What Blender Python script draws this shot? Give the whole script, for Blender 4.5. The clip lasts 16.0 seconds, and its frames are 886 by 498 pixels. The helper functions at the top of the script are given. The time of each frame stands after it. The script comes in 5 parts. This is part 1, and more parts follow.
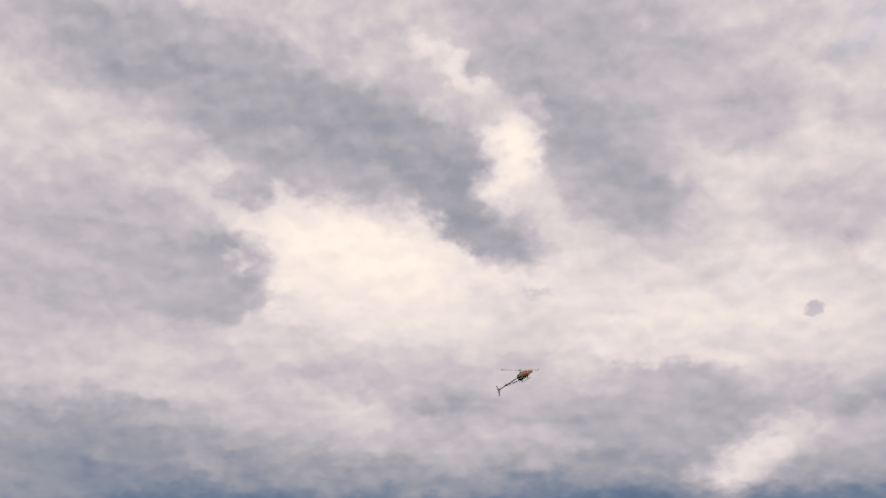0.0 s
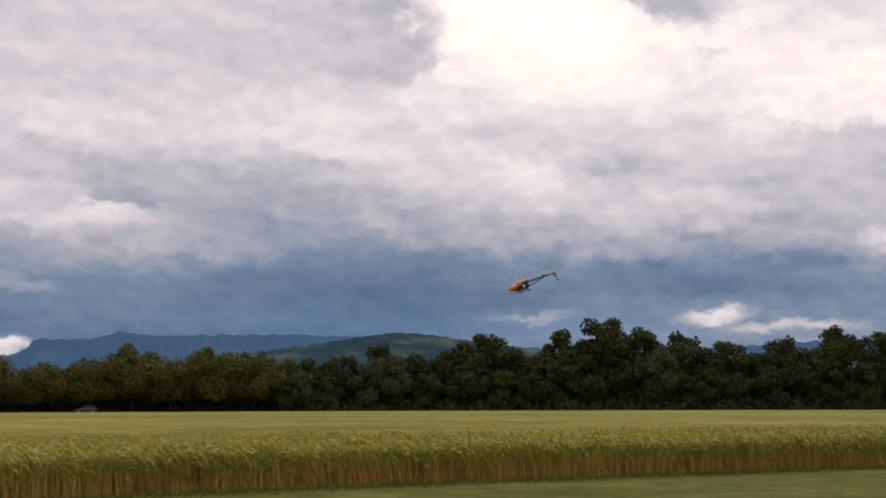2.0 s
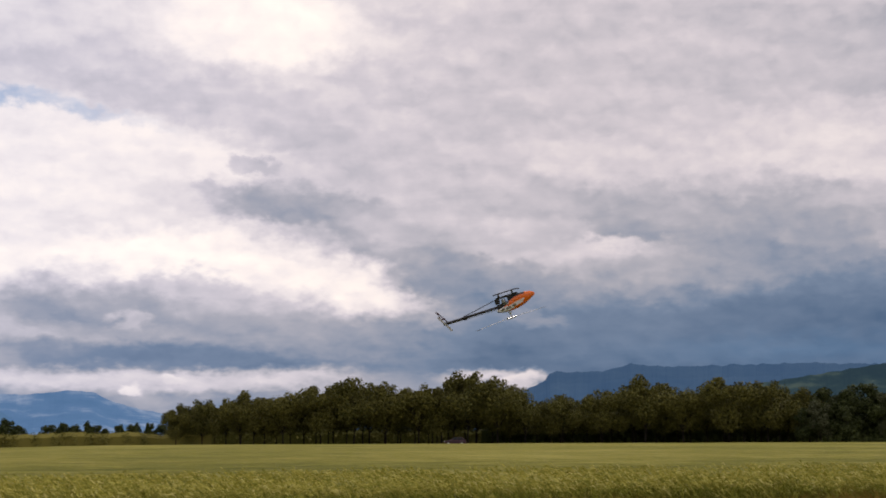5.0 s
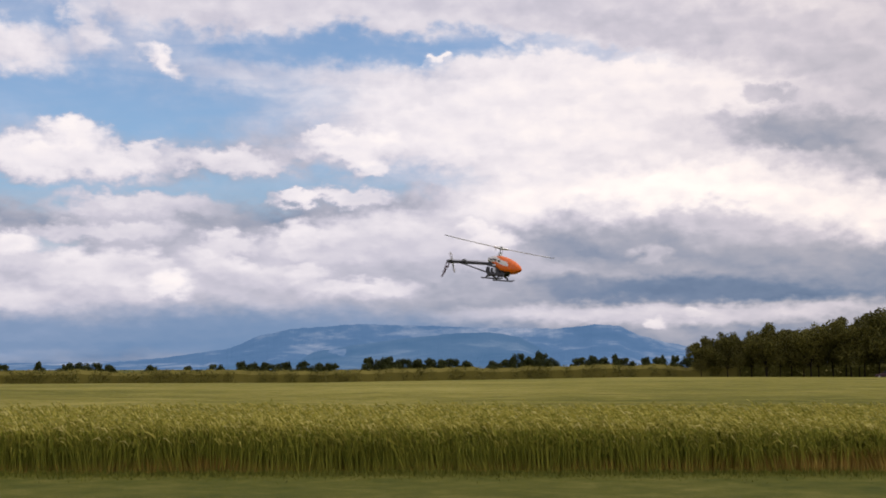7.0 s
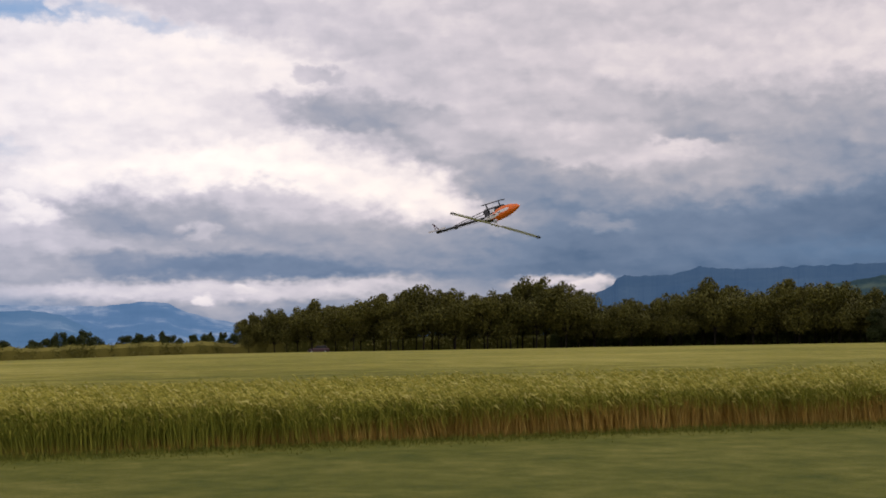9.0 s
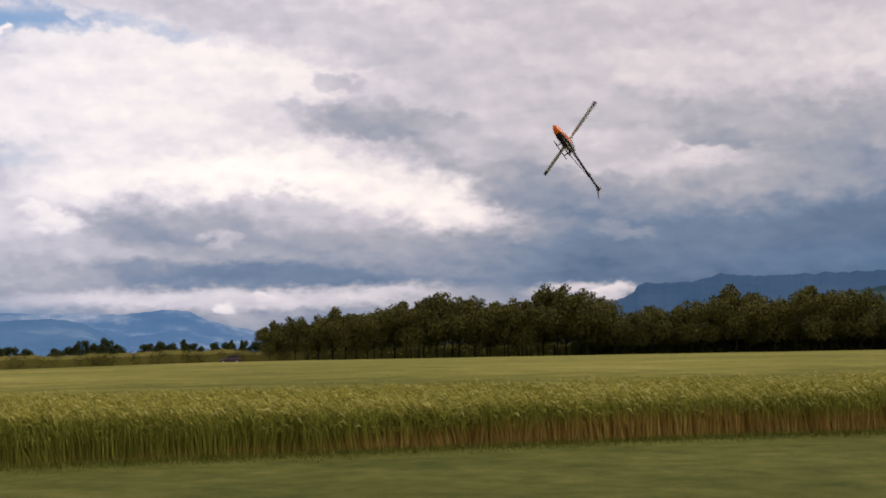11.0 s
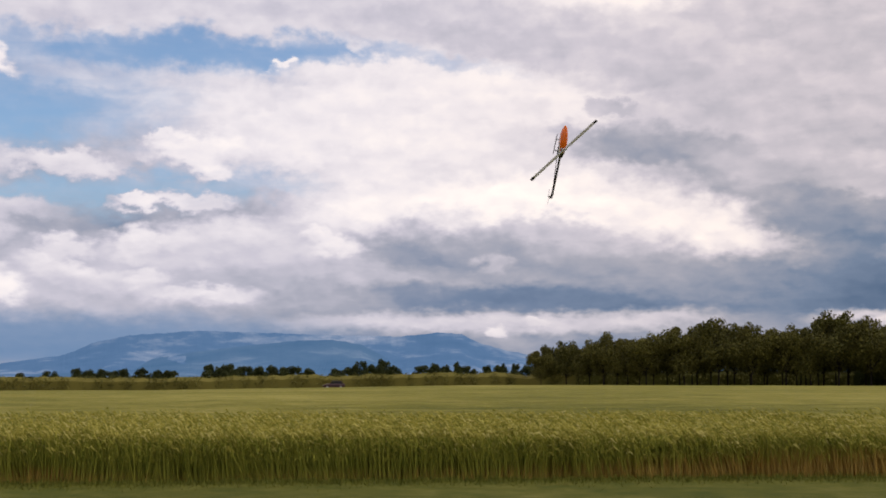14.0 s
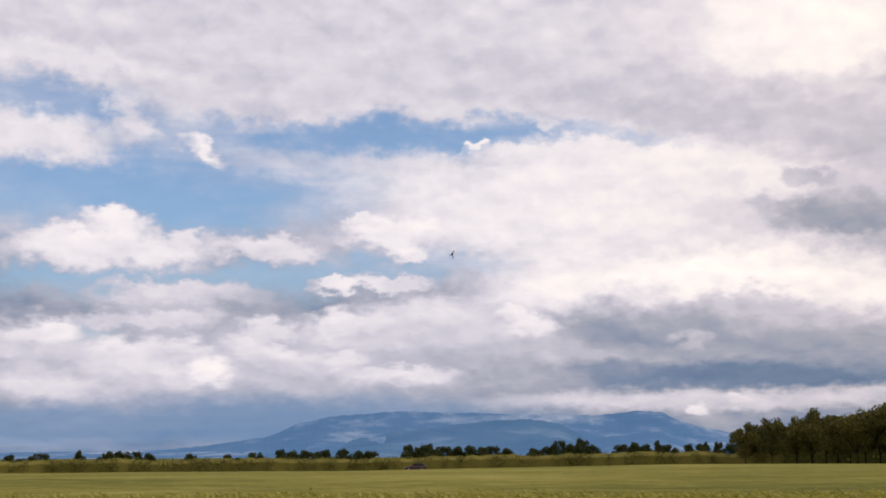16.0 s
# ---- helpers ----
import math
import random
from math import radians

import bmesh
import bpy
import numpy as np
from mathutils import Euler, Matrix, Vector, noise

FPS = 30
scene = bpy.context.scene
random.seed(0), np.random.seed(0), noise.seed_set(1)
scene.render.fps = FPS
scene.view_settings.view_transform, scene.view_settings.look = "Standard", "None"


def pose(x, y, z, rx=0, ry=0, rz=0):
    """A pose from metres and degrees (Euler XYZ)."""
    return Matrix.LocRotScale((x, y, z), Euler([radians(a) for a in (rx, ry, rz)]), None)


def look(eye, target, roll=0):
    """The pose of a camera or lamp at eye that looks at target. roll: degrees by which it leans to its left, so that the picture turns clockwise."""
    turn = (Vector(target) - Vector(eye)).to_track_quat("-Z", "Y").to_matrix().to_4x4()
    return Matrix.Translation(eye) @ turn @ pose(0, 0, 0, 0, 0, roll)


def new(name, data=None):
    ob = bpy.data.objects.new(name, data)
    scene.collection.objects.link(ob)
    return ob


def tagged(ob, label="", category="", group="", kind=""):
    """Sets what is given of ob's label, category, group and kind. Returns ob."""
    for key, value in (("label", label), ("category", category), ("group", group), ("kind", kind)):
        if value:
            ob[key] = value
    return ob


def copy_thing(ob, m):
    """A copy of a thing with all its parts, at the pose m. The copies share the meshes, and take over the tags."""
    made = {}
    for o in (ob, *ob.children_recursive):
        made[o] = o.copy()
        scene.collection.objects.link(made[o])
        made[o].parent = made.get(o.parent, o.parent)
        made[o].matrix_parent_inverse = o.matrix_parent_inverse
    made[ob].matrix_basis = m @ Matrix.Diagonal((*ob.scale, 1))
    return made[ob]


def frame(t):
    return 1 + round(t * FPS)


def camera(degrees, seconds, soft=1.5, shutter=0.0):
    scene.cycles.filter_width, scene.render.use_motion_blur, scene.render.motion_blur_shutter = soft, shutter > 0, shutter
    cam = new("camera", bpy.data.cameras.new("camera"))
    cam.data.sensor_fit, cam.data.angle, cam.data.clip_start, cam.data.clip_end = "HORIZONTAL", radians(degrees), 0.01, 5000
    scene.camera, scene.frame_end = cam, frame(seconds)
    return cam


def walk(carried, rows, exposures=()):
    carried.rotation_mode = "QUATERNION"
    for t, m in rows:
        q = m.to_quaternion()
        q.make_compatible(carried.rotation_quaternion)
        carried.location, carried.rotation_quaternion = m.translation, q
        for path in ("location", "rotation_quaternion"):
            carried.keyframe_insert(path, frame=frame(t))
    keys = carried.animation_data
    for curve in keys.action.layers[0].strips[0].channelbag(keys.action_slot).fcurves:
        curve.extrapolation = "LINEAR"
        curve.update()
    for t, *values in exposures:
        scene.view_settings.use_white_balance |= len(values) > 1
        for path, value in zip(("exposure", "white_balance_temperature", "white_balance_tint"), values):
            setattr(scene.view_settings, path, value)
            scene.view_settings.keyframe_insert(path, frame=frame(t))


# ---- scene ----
# the lens, held by one standing person at eye height
EYE = 1.66
LOOK = [  # seconds, yaw, pitch, roll
    (0, 0.01, 16.85, 1.74), (0.5, -2.20, 12.27, 1.31), (1, -1.82, 7.63, 0.58), (1.5, 1.54, 5.43, 0.52),
    (2, 7.26, 6.60, 0.17), (2.5, 14.12, 7.61, 0.16), (3, 20.78, 8.43, 0.28), (3.2, 22.66, 8.93, 0.24),
    (5.3, 32.31, 7.61, 0.41), (5.5, 35.25, 7.60, 0.48), (6, 42.63, 6.82, 0.43), (6.5, 49.45, 5.36, 0.34),
    (7, 51.56, 5.16, 0.11), (7.5, 48.23, 6.93, 0.11), (8, 40.34, 7.83, 0.40), (8.5, 32.94, 6.05, 0.78),
    (9, 32.13, 3.97, 0.99), (9.2, 32.53, 3.94, 1.11), (11.3, 33.03, 4.45, 1.05), (11.5, 32.16, 4.62, 0.47),
    (12, 32.52, 4.63, 0.60), (12.5, 36.19, 4.75, 0.38), (13, 40.37, 4.91, 0.35), (13.5, 43.48, 5.12, 0.06),
    (14, 44.74, 5.49, -0.03), (14.5, 45.62, 6.08, 0.19), (15, 47.91, 6.87, 0.25), (15.5, 51.39, 7.87, 0.28),
    (16, 53.29, 8.92, 0.29),
]
cam = camera(37.2, 16.0, soft=1.8, shutter=0.12)
walk(cam, [(t, pose(0, 0, EYE, 90 + p, r, y)) for t, y, p, r in LOOK],
     exposures=[(0.0, -0.1), (0.5, 0.01), (1.0, 0.16), (2.2, 0.2), (3.2, 0.14), (5.5, 0.1), (8.0, 0.12), (16.0, 0.08)])

# ---- sky and sun ----
SUN_AZ, SUN_EL = -42.0, 40.0


class Graph:
    """Short hand for building node trees."""

    def __init__(self, tree):
        self.tree = tree
        tree.nodes.clear()

    def node(self, kind, **sets):
        n = self.tree.nodes.new(kind)
        for key, value in sets.items():
            if key == "op":
                n.operation = value
            elif key == "data_type":
                n.data_type = value
            elif key == "blend":
                n.blend_type = value
            elif key == "interp":
                n.interpolation_type = value
        return n

    def link(self, value, socket):
        if isinstance(value, bpy.types.NodeSocket):
            self.tree.links.new(value, socket)
        else:
            socket.default_value = value

    def math(self, op, a, b=0.0, c=0.0, clamp=False):
        n = self.node("ShaderNodeMath", op=op)
        n.use_clamp = clamp
        for value, socket in zip((a, b, c), n.inputs):
            self.link(value, socket)
        return n.outputs[0]

    def mix(self, f, a, b, blend="MIX"):
        n = self.node("ShaderNodeMix", data_type="RGBA", blend=blend)
        self.link(f, n.inputs[0]), self.link(a, n.inputs[6]), self.link(b, n.inputs[7])
        return n.outputs[2]

    def noise(self, vector, scale, detail=4.0, rough=0.55, distortion=0.0):
        n = self.node("ShaderNodeTexNoise")
        if vector is not None:
            self.link(vector, n.inputs["Vector"])
        n.inputs["Scale"].default_value, n.inputs["Detail"].default_value = scale, detail
        n.inputs["Roughness"].default_value, n.inputs["Distortion"].default_value = rough, distortion
        return n

    def ramp(self, f, stops):
        n = self.node("ShaderNodeValToRGB")
        el = n.color_ramp.elements
        while len(el) < len(stops):
            el.new(0.5)
        for e, (p, c) in zip(el, stops):
            e.position, e.color = p, (*c, 1)
        self.link(f, n.inputs[0])
        return n.outputs[0]

    def map(self, f, a, b, c=0.0, d=1.0, interp="SMOOTHSTEP", clamp=True):
        n = self.node("ShaderNodeMapRange", interp=interp)
        n.clamp = clamp
        for value, socket in zip((f, a, b, c, d), n.inputs):
            self.link(value, socket)
        return n.outputs[0]

    def vec(self, op, a, b=None, scale=None):
        n = self.node("ShaderNodeVectorMath", op=op)
        self.link(a, n.inputs[0])
        if b is not None:
            self.link(b, n.inputs[1])
        if scale is not None:
            self.link(scale, n.inputs[3])
        return n.outputs[0]

    def xyz(self, x, y, z=0.0):
        n = self.node("ShaderNodeCombineXYZ")
        for value, socket in zip((x, y, z), n.inputs):
            self.link(value, socket)
        return n.outputs[0]


# Clouds, far to near: bearing (degrees to the left of +y), height over the horizon, half width, half height, lean,
# lit tone of the top, tone of the base (-1: an opening to the blue), cover, softness of the rim.
OVERHEAD = [
    (3.2, 16.5, 15, 6.5, 0, 0.97, 0.96, 1, 1), (-12.0, 13.1, 17, 5.2, 0, 0.88, 0.86, 0.9, 1), (-15.0, 18.6, 9.4, 3.8, 0, 0.82, 0.8, 0.8, 1),
    (17.8, 21.3, 4.1, 5.2, 0, 0.72, 0.68, 0.8, 1), (8.7, 25.9, 9.2, 1.6, -14, 0.74, 0.68, 0.8, 0.85),
    (-20.4, 24.7, 4.2, 3.1, 0, -1, 0, 0.28, 1), (-13.9, 14.9, 1.7, 0.9, 0, -1, 0, 0.3, 0.85),
    (-8.2, 25.7, 13, 5.2, -20, 0.54, 0.5, 0.95, 1), (-7.2, 22.2, 10, 4, -52, 0.52, 0.42, 1, 0.85),
    (-9.3, 19.1, 3.7, 2.9, -20, 0.5, 0.44, 0.9, 0.85), (-14.6, 21.4, 3.4, 2.2, 0, 0.56, 0.54, 0.7, 0.85),
]
OVERHEAD_FOLDS = [
    (-18.1, 17.8, 6, 2.6, 6, 0.6, 0.56, 0.8, 0.85), (7.3, 23.3, 18, 4.2, -22, 0.47, 0.41, 1, 0.85),
    (13.3, 25.2, 13, 3.8, -16, 0.49, 0.44, 0.9, 1), (1.5, 21.3, 7.9, 2.8, -22, 0.44, 0.38, 0.9, 0.62),
    (-2.0, 18.2, 4.7, 1.8, -32, 0.38, 0.38, 0.9, 0.62), (5.2, 20.4, 5.8, 1.6, -14, 0.55, 0.46, 0.9, 0.85),
    (8.3, 19.7, 1.9, 1.5, 20, 0.5, 0.46, 0.81, 0.62), (-3.8, 20.7, 2.1, 3.8, -18, 0.98, 0.92, 1, 0.85),
    (-1.2, 24.7, 3.2, 0.96, -35, 0.9, 0.86, 0.9, 0.85), (16.3, 16.0, 11, 5.7, 0, 0.5, 0.43, 1, 1),
]
TORN_CLOUD = [
    (10.0, 15.9, 3.8, 3, -10, 0.46, 0.4, 0.9, 0.62), (13.0, 17.8, 4, 2.2, -15, 0.53, 0.5, 0.85, 0.62),
    (13.1, 14.4, 5.6, 1.9, 0, 0.46, 0.45, 0.9, 0.85), (9.6, 14.4, 2.9, 1.2, 12, 0.48, 0.46, 0.81, 0.62),
    (8.8, 16.2, 0.87, 0.64, 40, 0.8, 0.75, 0.8, 0.85), (-4.8, 14.7, 1, 0.35, 0, 0.66, 0.66, 0.81, 0.62),
    (-16.8, 13.2, 0.79, 0.44, -8, 0.56, 0.56, 0.9, 0.62), (-1.7, 11.4, 6.7, 1.9, 4, 0.62, 0.6, 0.7, 1),
    (-8.2, 15.0, 6.1, 1.7, 5, 0.74, 0.72, 0.5, 1), (-13.8, 12.1, 9.2, 0.83, 0, 0.72, 0.7, 0.6, 1),
]
CRESTS = [
    (-10.3, 10.7, 4.2, 1.3, -5, 0.55, 0.48, 0.9, 0.62), (7.2, 9.2, 8.4, 2.2, -6, 0.68, 0.44, 0.9, 0.62),
    (14.5, 8.5, 11, 3.8, -4, 0.5, 0.12, 1, 0.85), (-2.1, 8.7, 5.7, 1.5, 0, 0.64, 0.45, 0.9, 0.62),
    (-8.9, 8.3, 8.6, 2.8, 0, 0.55, 0.36, 0.9, 0.62), (-16.7, 6.6, 5.9, 2.8, 4, 0.62, 0.36, 0.9, 0.62),
]
BANK = [
    (0.2, 4.7, 40, 6.5, 0, 0.42, 0.12, 1, 1), (13.5, 10.9, 15, 4.1, 0, 0.62, 0.5, 0.4, 1), (15.5, 7.7, 13, 5.9, -6, 0.4, 0.12, 1, 1),
    (6.3, 8.9, 8.1, 2.9, -10, 0.74, 0.42, 1, 0.85), (4.6, 9.6, 3.6, 1.8, -14, 0.78, 0.5, 0.81, 0.62),
    (-2.8, 8.0, 5.7, 1.5, 0, 0.66, 0.44, 0.9, 0.62), (-10.9, 8.4, 5.7, 2.7, 0, 0.55, 0.42, 0.9, 0.62),
    (-13.5, 7.0, 5.2, 1.8, 30, 0.9, 0.8, 1, 0.85), (-18.0, 7.0, 6.4, 2.4, 5, 0.66, 0.34, 1, 0.85),
    (-19.9, 8.7, 1.1, 0.53, 0, 0.55, 0.55, 0.9, 0.62),
]
BANK_DEPTHS = [
    (6.6, 7.7, 6.6, 1.4, -6, 0.36, 0.24, 0.8, 1), (0.7, 6.2, 9, 1, 0, 0.44, 0.34, 0.8, 1), (5.6, 6.9, 4.2, 1.2, -6, 0.5, 0.36, 0.7, 1),
    (11.1, 4.5, 18, 3.1, 0, 0.08, 0, 1, 1), (-4.2, 5.0, 12, 2.4, 0, 0.13, 0.06, 1, 1), (-16.7, 4.8, 15, 2.1, 0, 0.2, 0.1, 1, 1),
    (-3.0, 3.9, 19, 1, 0, 0.22, 0.2, 0.7, 1), (3.4, 3.6, 2.6, 0.35, 0, 0.52, 0.46, 0.9, 0.85),
    (-4.5, 3.6, 2.4, 0.54, 6, 0.8, 0.62, 0.9, 0.85), (-7.4, 3.1, 4.2, 0.32, 0, 0.62, 0.55, 0.8, 0.85),
]
BANK_HEIGHTS = [
    (20.4, 13.9, 17, 5.9, 0, 0.62, 0.56, 0.8, 1), (15.5, 11.7, 8.1, 2.4, -6, 0.8, 0.72, 0.8, 1),
    (17.2, 8.7, 15, 4.5, -12, 0.42, 0.24, 1, 1), (23.5, 7.5, 5.5, 1.8, 0, 0.68, 0.56, 1, 0.85),
    (24.7, 8.8, 3.9, 1.2, 4, 0.64, 0.58, 0.8, 0.85), (24.3, 5.0, 5.2, 1.9, -4, 0.46, 0.34, 0.8, 1),
    (9.6, 7.6, 1.9, 0.77, -30, 0.58, 0.46, 0.7, 0.85), (6.3, 8.1, 6.6, 1.2, -6, 0.44, 0.36, 0.8, 1),
    (4.8, 9.6, 6.5, 2, -12, 0.8, 0.55, 0.9, 0.85), (18.3, 3.6, 18, 2.6, 0, 0.06, 0, 1, 1), (24.9, 2.5, 1.9, 0.45, 0, 0.84, 0.8, 1, 0.85),
]
SHEET = [
    (38.8, 17.6, 8.7, 4.1, 0, 0.95, 0.9, 1, 1), (40.3, 13.0, 3.6, 1.1, -12, -1, 0, 0.8, 0.85), (39.1, 11.7, 6, 2.1, -6, 0.88, 0.82, 1, 1),
    (33.7, 13.2, 18, 3.5, -13, 0.66, 0.52, 1, 0.85), (34.0, 15.8, 3.3, 1.2, 0, 0.6, 0.56, 0.8, 0.85),
    (23.2, 15.3, 15, 6.5, -6, 0.58, 0.54, 0.9, 1), (14.7, 12.0, 12, 2.8, -4, 0.74, 0.7, 0.9, 1),
    (15.9, 16.6, 9.3, 4.1, 0, 0.58, 0.52, 0.8, 1),
]
SHEET_FOLDS = [
    (23.7, 18.2, 3.7, 1.6, -8, 0.5, 0.48, 0.6, 0.85), (17.3, 8.9, 12, 2.9, -8, 0.44, 0.32, 0.9, 1),
    (39.6, 7.5, 8, 2.6, 0, 0.96, 0.85, 1, 1), (32.0, 6.0, 4.2, 1.9, 0, 0.88, 0.8, 0.9, 0.85), (27.2, 8.2, 7, 1.4, -8, 0.66, 0.6, 0.7, 1),
    (21.2, 7.9, 2.6, 0.9, -8, 0.8, 0.72, 0.9, 0.85), (37.0, 11.6, 1.6, 0.53, -14, 0.52, 0.48, 0.9, 0.62),
    (35.0, 10.1, 5.5, 1.3, -7, 0.5, 0.38, 0.9, 0.62), (31.4, 9.6, 4.9, 1.1, -8, 0.52, 0.46, 0.8, 0.85),
    (31.0, 14.7, 2, 0.77, -20, 0.5, 0.48, 0.5, 0.85),
]
SHEET_FEET = [
    (8.8, 9.6, 6.3, 2.1, 0, 0.66, 0.5, 0.6, 1), (39.1, 5.6, 6.7, 1.8, 0, 0.56, 0.34, 1, 0.85),
    (27.4, 6.4, 4.8, 1.5, -5, 0.34, 0.18, 0.9, 0.62), (23.2, 6.0, 3.9, 1.1, -6, 0.34, 0.28, 0.8, 0.85),
    (35.5, 4.2, 12, 1.4, 0, 0.4, 0.24, 1, 0.85), (13.7, 4.7, 17, 3.4, 0, 0.16, 0.02, 1, 1), (18.6, 3.8, 16, 2.3, 0, 0.04, 0, 1, 1),
    (37.8, 2.9, 7.4, 0.83, 0, 0.16, 0.1, 1, 0.85), (24.7, 4.8, 2.2, 0.58, -8, 0.72, 0.5, 0.8, 0.85),
    (39.8, 2.2, 5.1, 0.58, 0, 0.66, 0.6, 1, 0.85),
]
LIGHT = [
    (49.6, 16.5, 15, 3.8, 0, 0.76, 0.7, 1, 1), (36.7, 17.1, 6.8, 3.1, 0, 1, 0.96, 1, 1), (47.1, 11.2, 17, 5.2, 0, 0.88, 0.8, 1, 1),
    (22.4, 13.6, 13, 6.5, 0, 0.6, 0.56, 0.9, 1), (38.5, 14.2, 18, 2, -12, 0.7, 0.54, 1, 0.85),
    (33.5, 12.5, 12, 1.5, -12, 0.6, 0.52, 0.8, 1), (34.0, 15.7, 3.7, 1.1, 0, 0.6, 0.56, 0.6, 0.85),
    (21.2, 11.6, 7, 1.6, -6, 0.72, 0.66, 0.8, 1),
]
LIGHT_FOLDS = [
    (32.3, 10.3, 12, 2.1, -8, 0.64, 0.6, 0.7, 1), (42.7, 7.6, 11, 1.9, 0, 1, 0.96, 1, 1), (34.8, 6.6, 5.9, 1.9, 0, 0.94, 0.88, 1, 1),
    (21.9, 8.0, 2.6, 0.83, 0, 0.74, 0.68, 0.8, 0.85), (37.3, 11.6, 1.4, 0.5, -14, 0.5, 0.48, 0.9, 0.62),
    (38.8, 10.5, 3.3, 0.7, -4, 0.58, 0.52, 0.8, 0.85), (35.5, 9.9, 5.2, 1.2, -4, 0.44, 0.32, 0.9, 0.62),
    (31.5, 9.2, 3.9, 0.96, -8, 0.56, 0.48, 0.9, 0.85), (46.1, 7.1, 0.42, 0.27, 0, 0.5, 0.5, 0.9, 0.62),
    (27.9, 6.6, 4.5, 1.2, 0, 0.36, 0.24, 0.9, 0.62),
]
LIT_BANK = [
    (20.7, 6.8, 8.4, 2.2, 0, 0.5, 0.34, 0.9, 0.85), (47.0, 4.7, 15, 3.1, 0, 0.62, 0.42, 0.9, 1),
    (44.6, 5.4, 6.5, 1.4, -5, 0.46, 0.26, 0.9, 0.62), (39.7, 6.2, 3.6, 0.89, -4, 0.66, 0.54, 0.81, 0.62),
    (50.9, 5.1, 3.6, 1.1, 0, 0.76, 0.58, 0.81, 0.62), (50.0, 5.9, 1.5, 0.59, -6, 0.9, 0.76, 0.59, 0.62),
    (42.6, 4.8, 1, 0.71, -20, 0.74, 0.6, 0.54, 0.62), (50.1, 4.2, 1.3, 0.32, 0, 0.46, 0.42, 0.81, 0.62),
    (35.8, 4.4, 5.8, 1.3, 0, 0.46, 0.3, 0.9, 0.85),
]
LIT_BANK_FEET = [
    (43.4, 3.4, 10, 0.9, 0, 0.24, 0.14, 1, 0.85), (32.4, 3.7, 6.1, 1.2, 0, 0.36, 0.26, 0.9, 0.85),
    (50.9, 3.1, 6.1, 0.77, 0, 0.4, 0.26, 1, 0.85), (21.5, 4.0, 14, 2.8, 0, 0.22, 0.06, 1, 1), (44.6, 2.3, 12, 0.7, 0, 0.72, 0.58, 1, 0.85),
    (42.4, 1.9, 0.59, 0.3, 0, 0.88, 0.8, 0.68, 0.62), (40.7, 2.3, 0.71, 0.32, 0, 0.86, 0.74, 0.68, 0.62),
    (35.8, 2.4, 5.1, 0.7, 0, 0.68, 0.6, 0.9, 0.85), (27.3, 2.5, 2.9, 0.51, 0, 0.74, 0.6, 0.9, 0.85),
]
OPENING_EDGE = [
    (25.6, 2.3, 1.4, 0.59, 20, 0.84, 0.7, 0.72, 0.62), (50.7, 14.0, 8.2, 1.1, 0, -1, 0, 1, 0.85),
    (44.2, 13.5, 6.2, 0.64, -9, -1, 0, 0.75, 0.85), (52.2, 8.6, 4.8, 1.1, -6, -1, 0, 0.7, 0.85),
    (48.6, 14.2, 1.3, 0.51, -10, 0.9, 0.86, 0.7, 0.85), (51.9, 13.4, 0.97, 0.27, 0, 0.92, 0.88, 0.9, 0.62),
]
OPENING = [
    (57.9, 17.0, 32, 5.2, 0, 0.72, 0.64, 1, 1), (37.8, 17.5, 6.5, 3.1, 0, 0.94, 0.9, 0.9, 1), (40.9, 14.7, 14, 2.3, -9, 0.66, 0.54, 0.9, 1),
    (66.4, 11.4, 18, 3.8, 0, -1, 0, 1, 0.85), (56.8, 13.8, 12, 1.5, 0, -1, 0, 1, 0.85), (69.6, 14.8, 7.6, 1.9, -6, -1, 0, 0.85, 0.85),
    (66.0, 7.4, 14, 1.6, 0, -1, 0, 0.8, 0.85), (56.8, 8.0, 7.7, 1.3, 0, -1, 0, 0.75, 0.85), (68.5, 5.2, 3.5, 1, 0, -1, 0, 0.8, 0.85),
]
WISPS = [
    (70.1, 16.7, 7, 0.9, -6, 0.84, 0.76, 0.9, 0.85), (70.7, 13.3, 5.6, 1.5, -8, 0.84, 0.76, 0.9, 0.85),
    (67.0, 14.3, 1.1, 1.9, 30, 0.78, 0.74, 0.7, 0.85), (63.9, 13.0, 1.8, 0.64, -26, 0.92, 0.86, 0.9, 0.85),
    (46.6, 11.5, 13, 2.6, 6, 0.88, 0.8, 1, 0.85), (47.9, 9.6, 12, 2.1, 0, 0.86, 0.8, 1, 0.85), (60.8, 12.3, 6, 1.4, 0, 0.8, 0.8, 0.3, 1),
    (51.9, 13.3, 0.97, 0.3, 0, 0.92, 0.88, 0.9, 0.62),
]
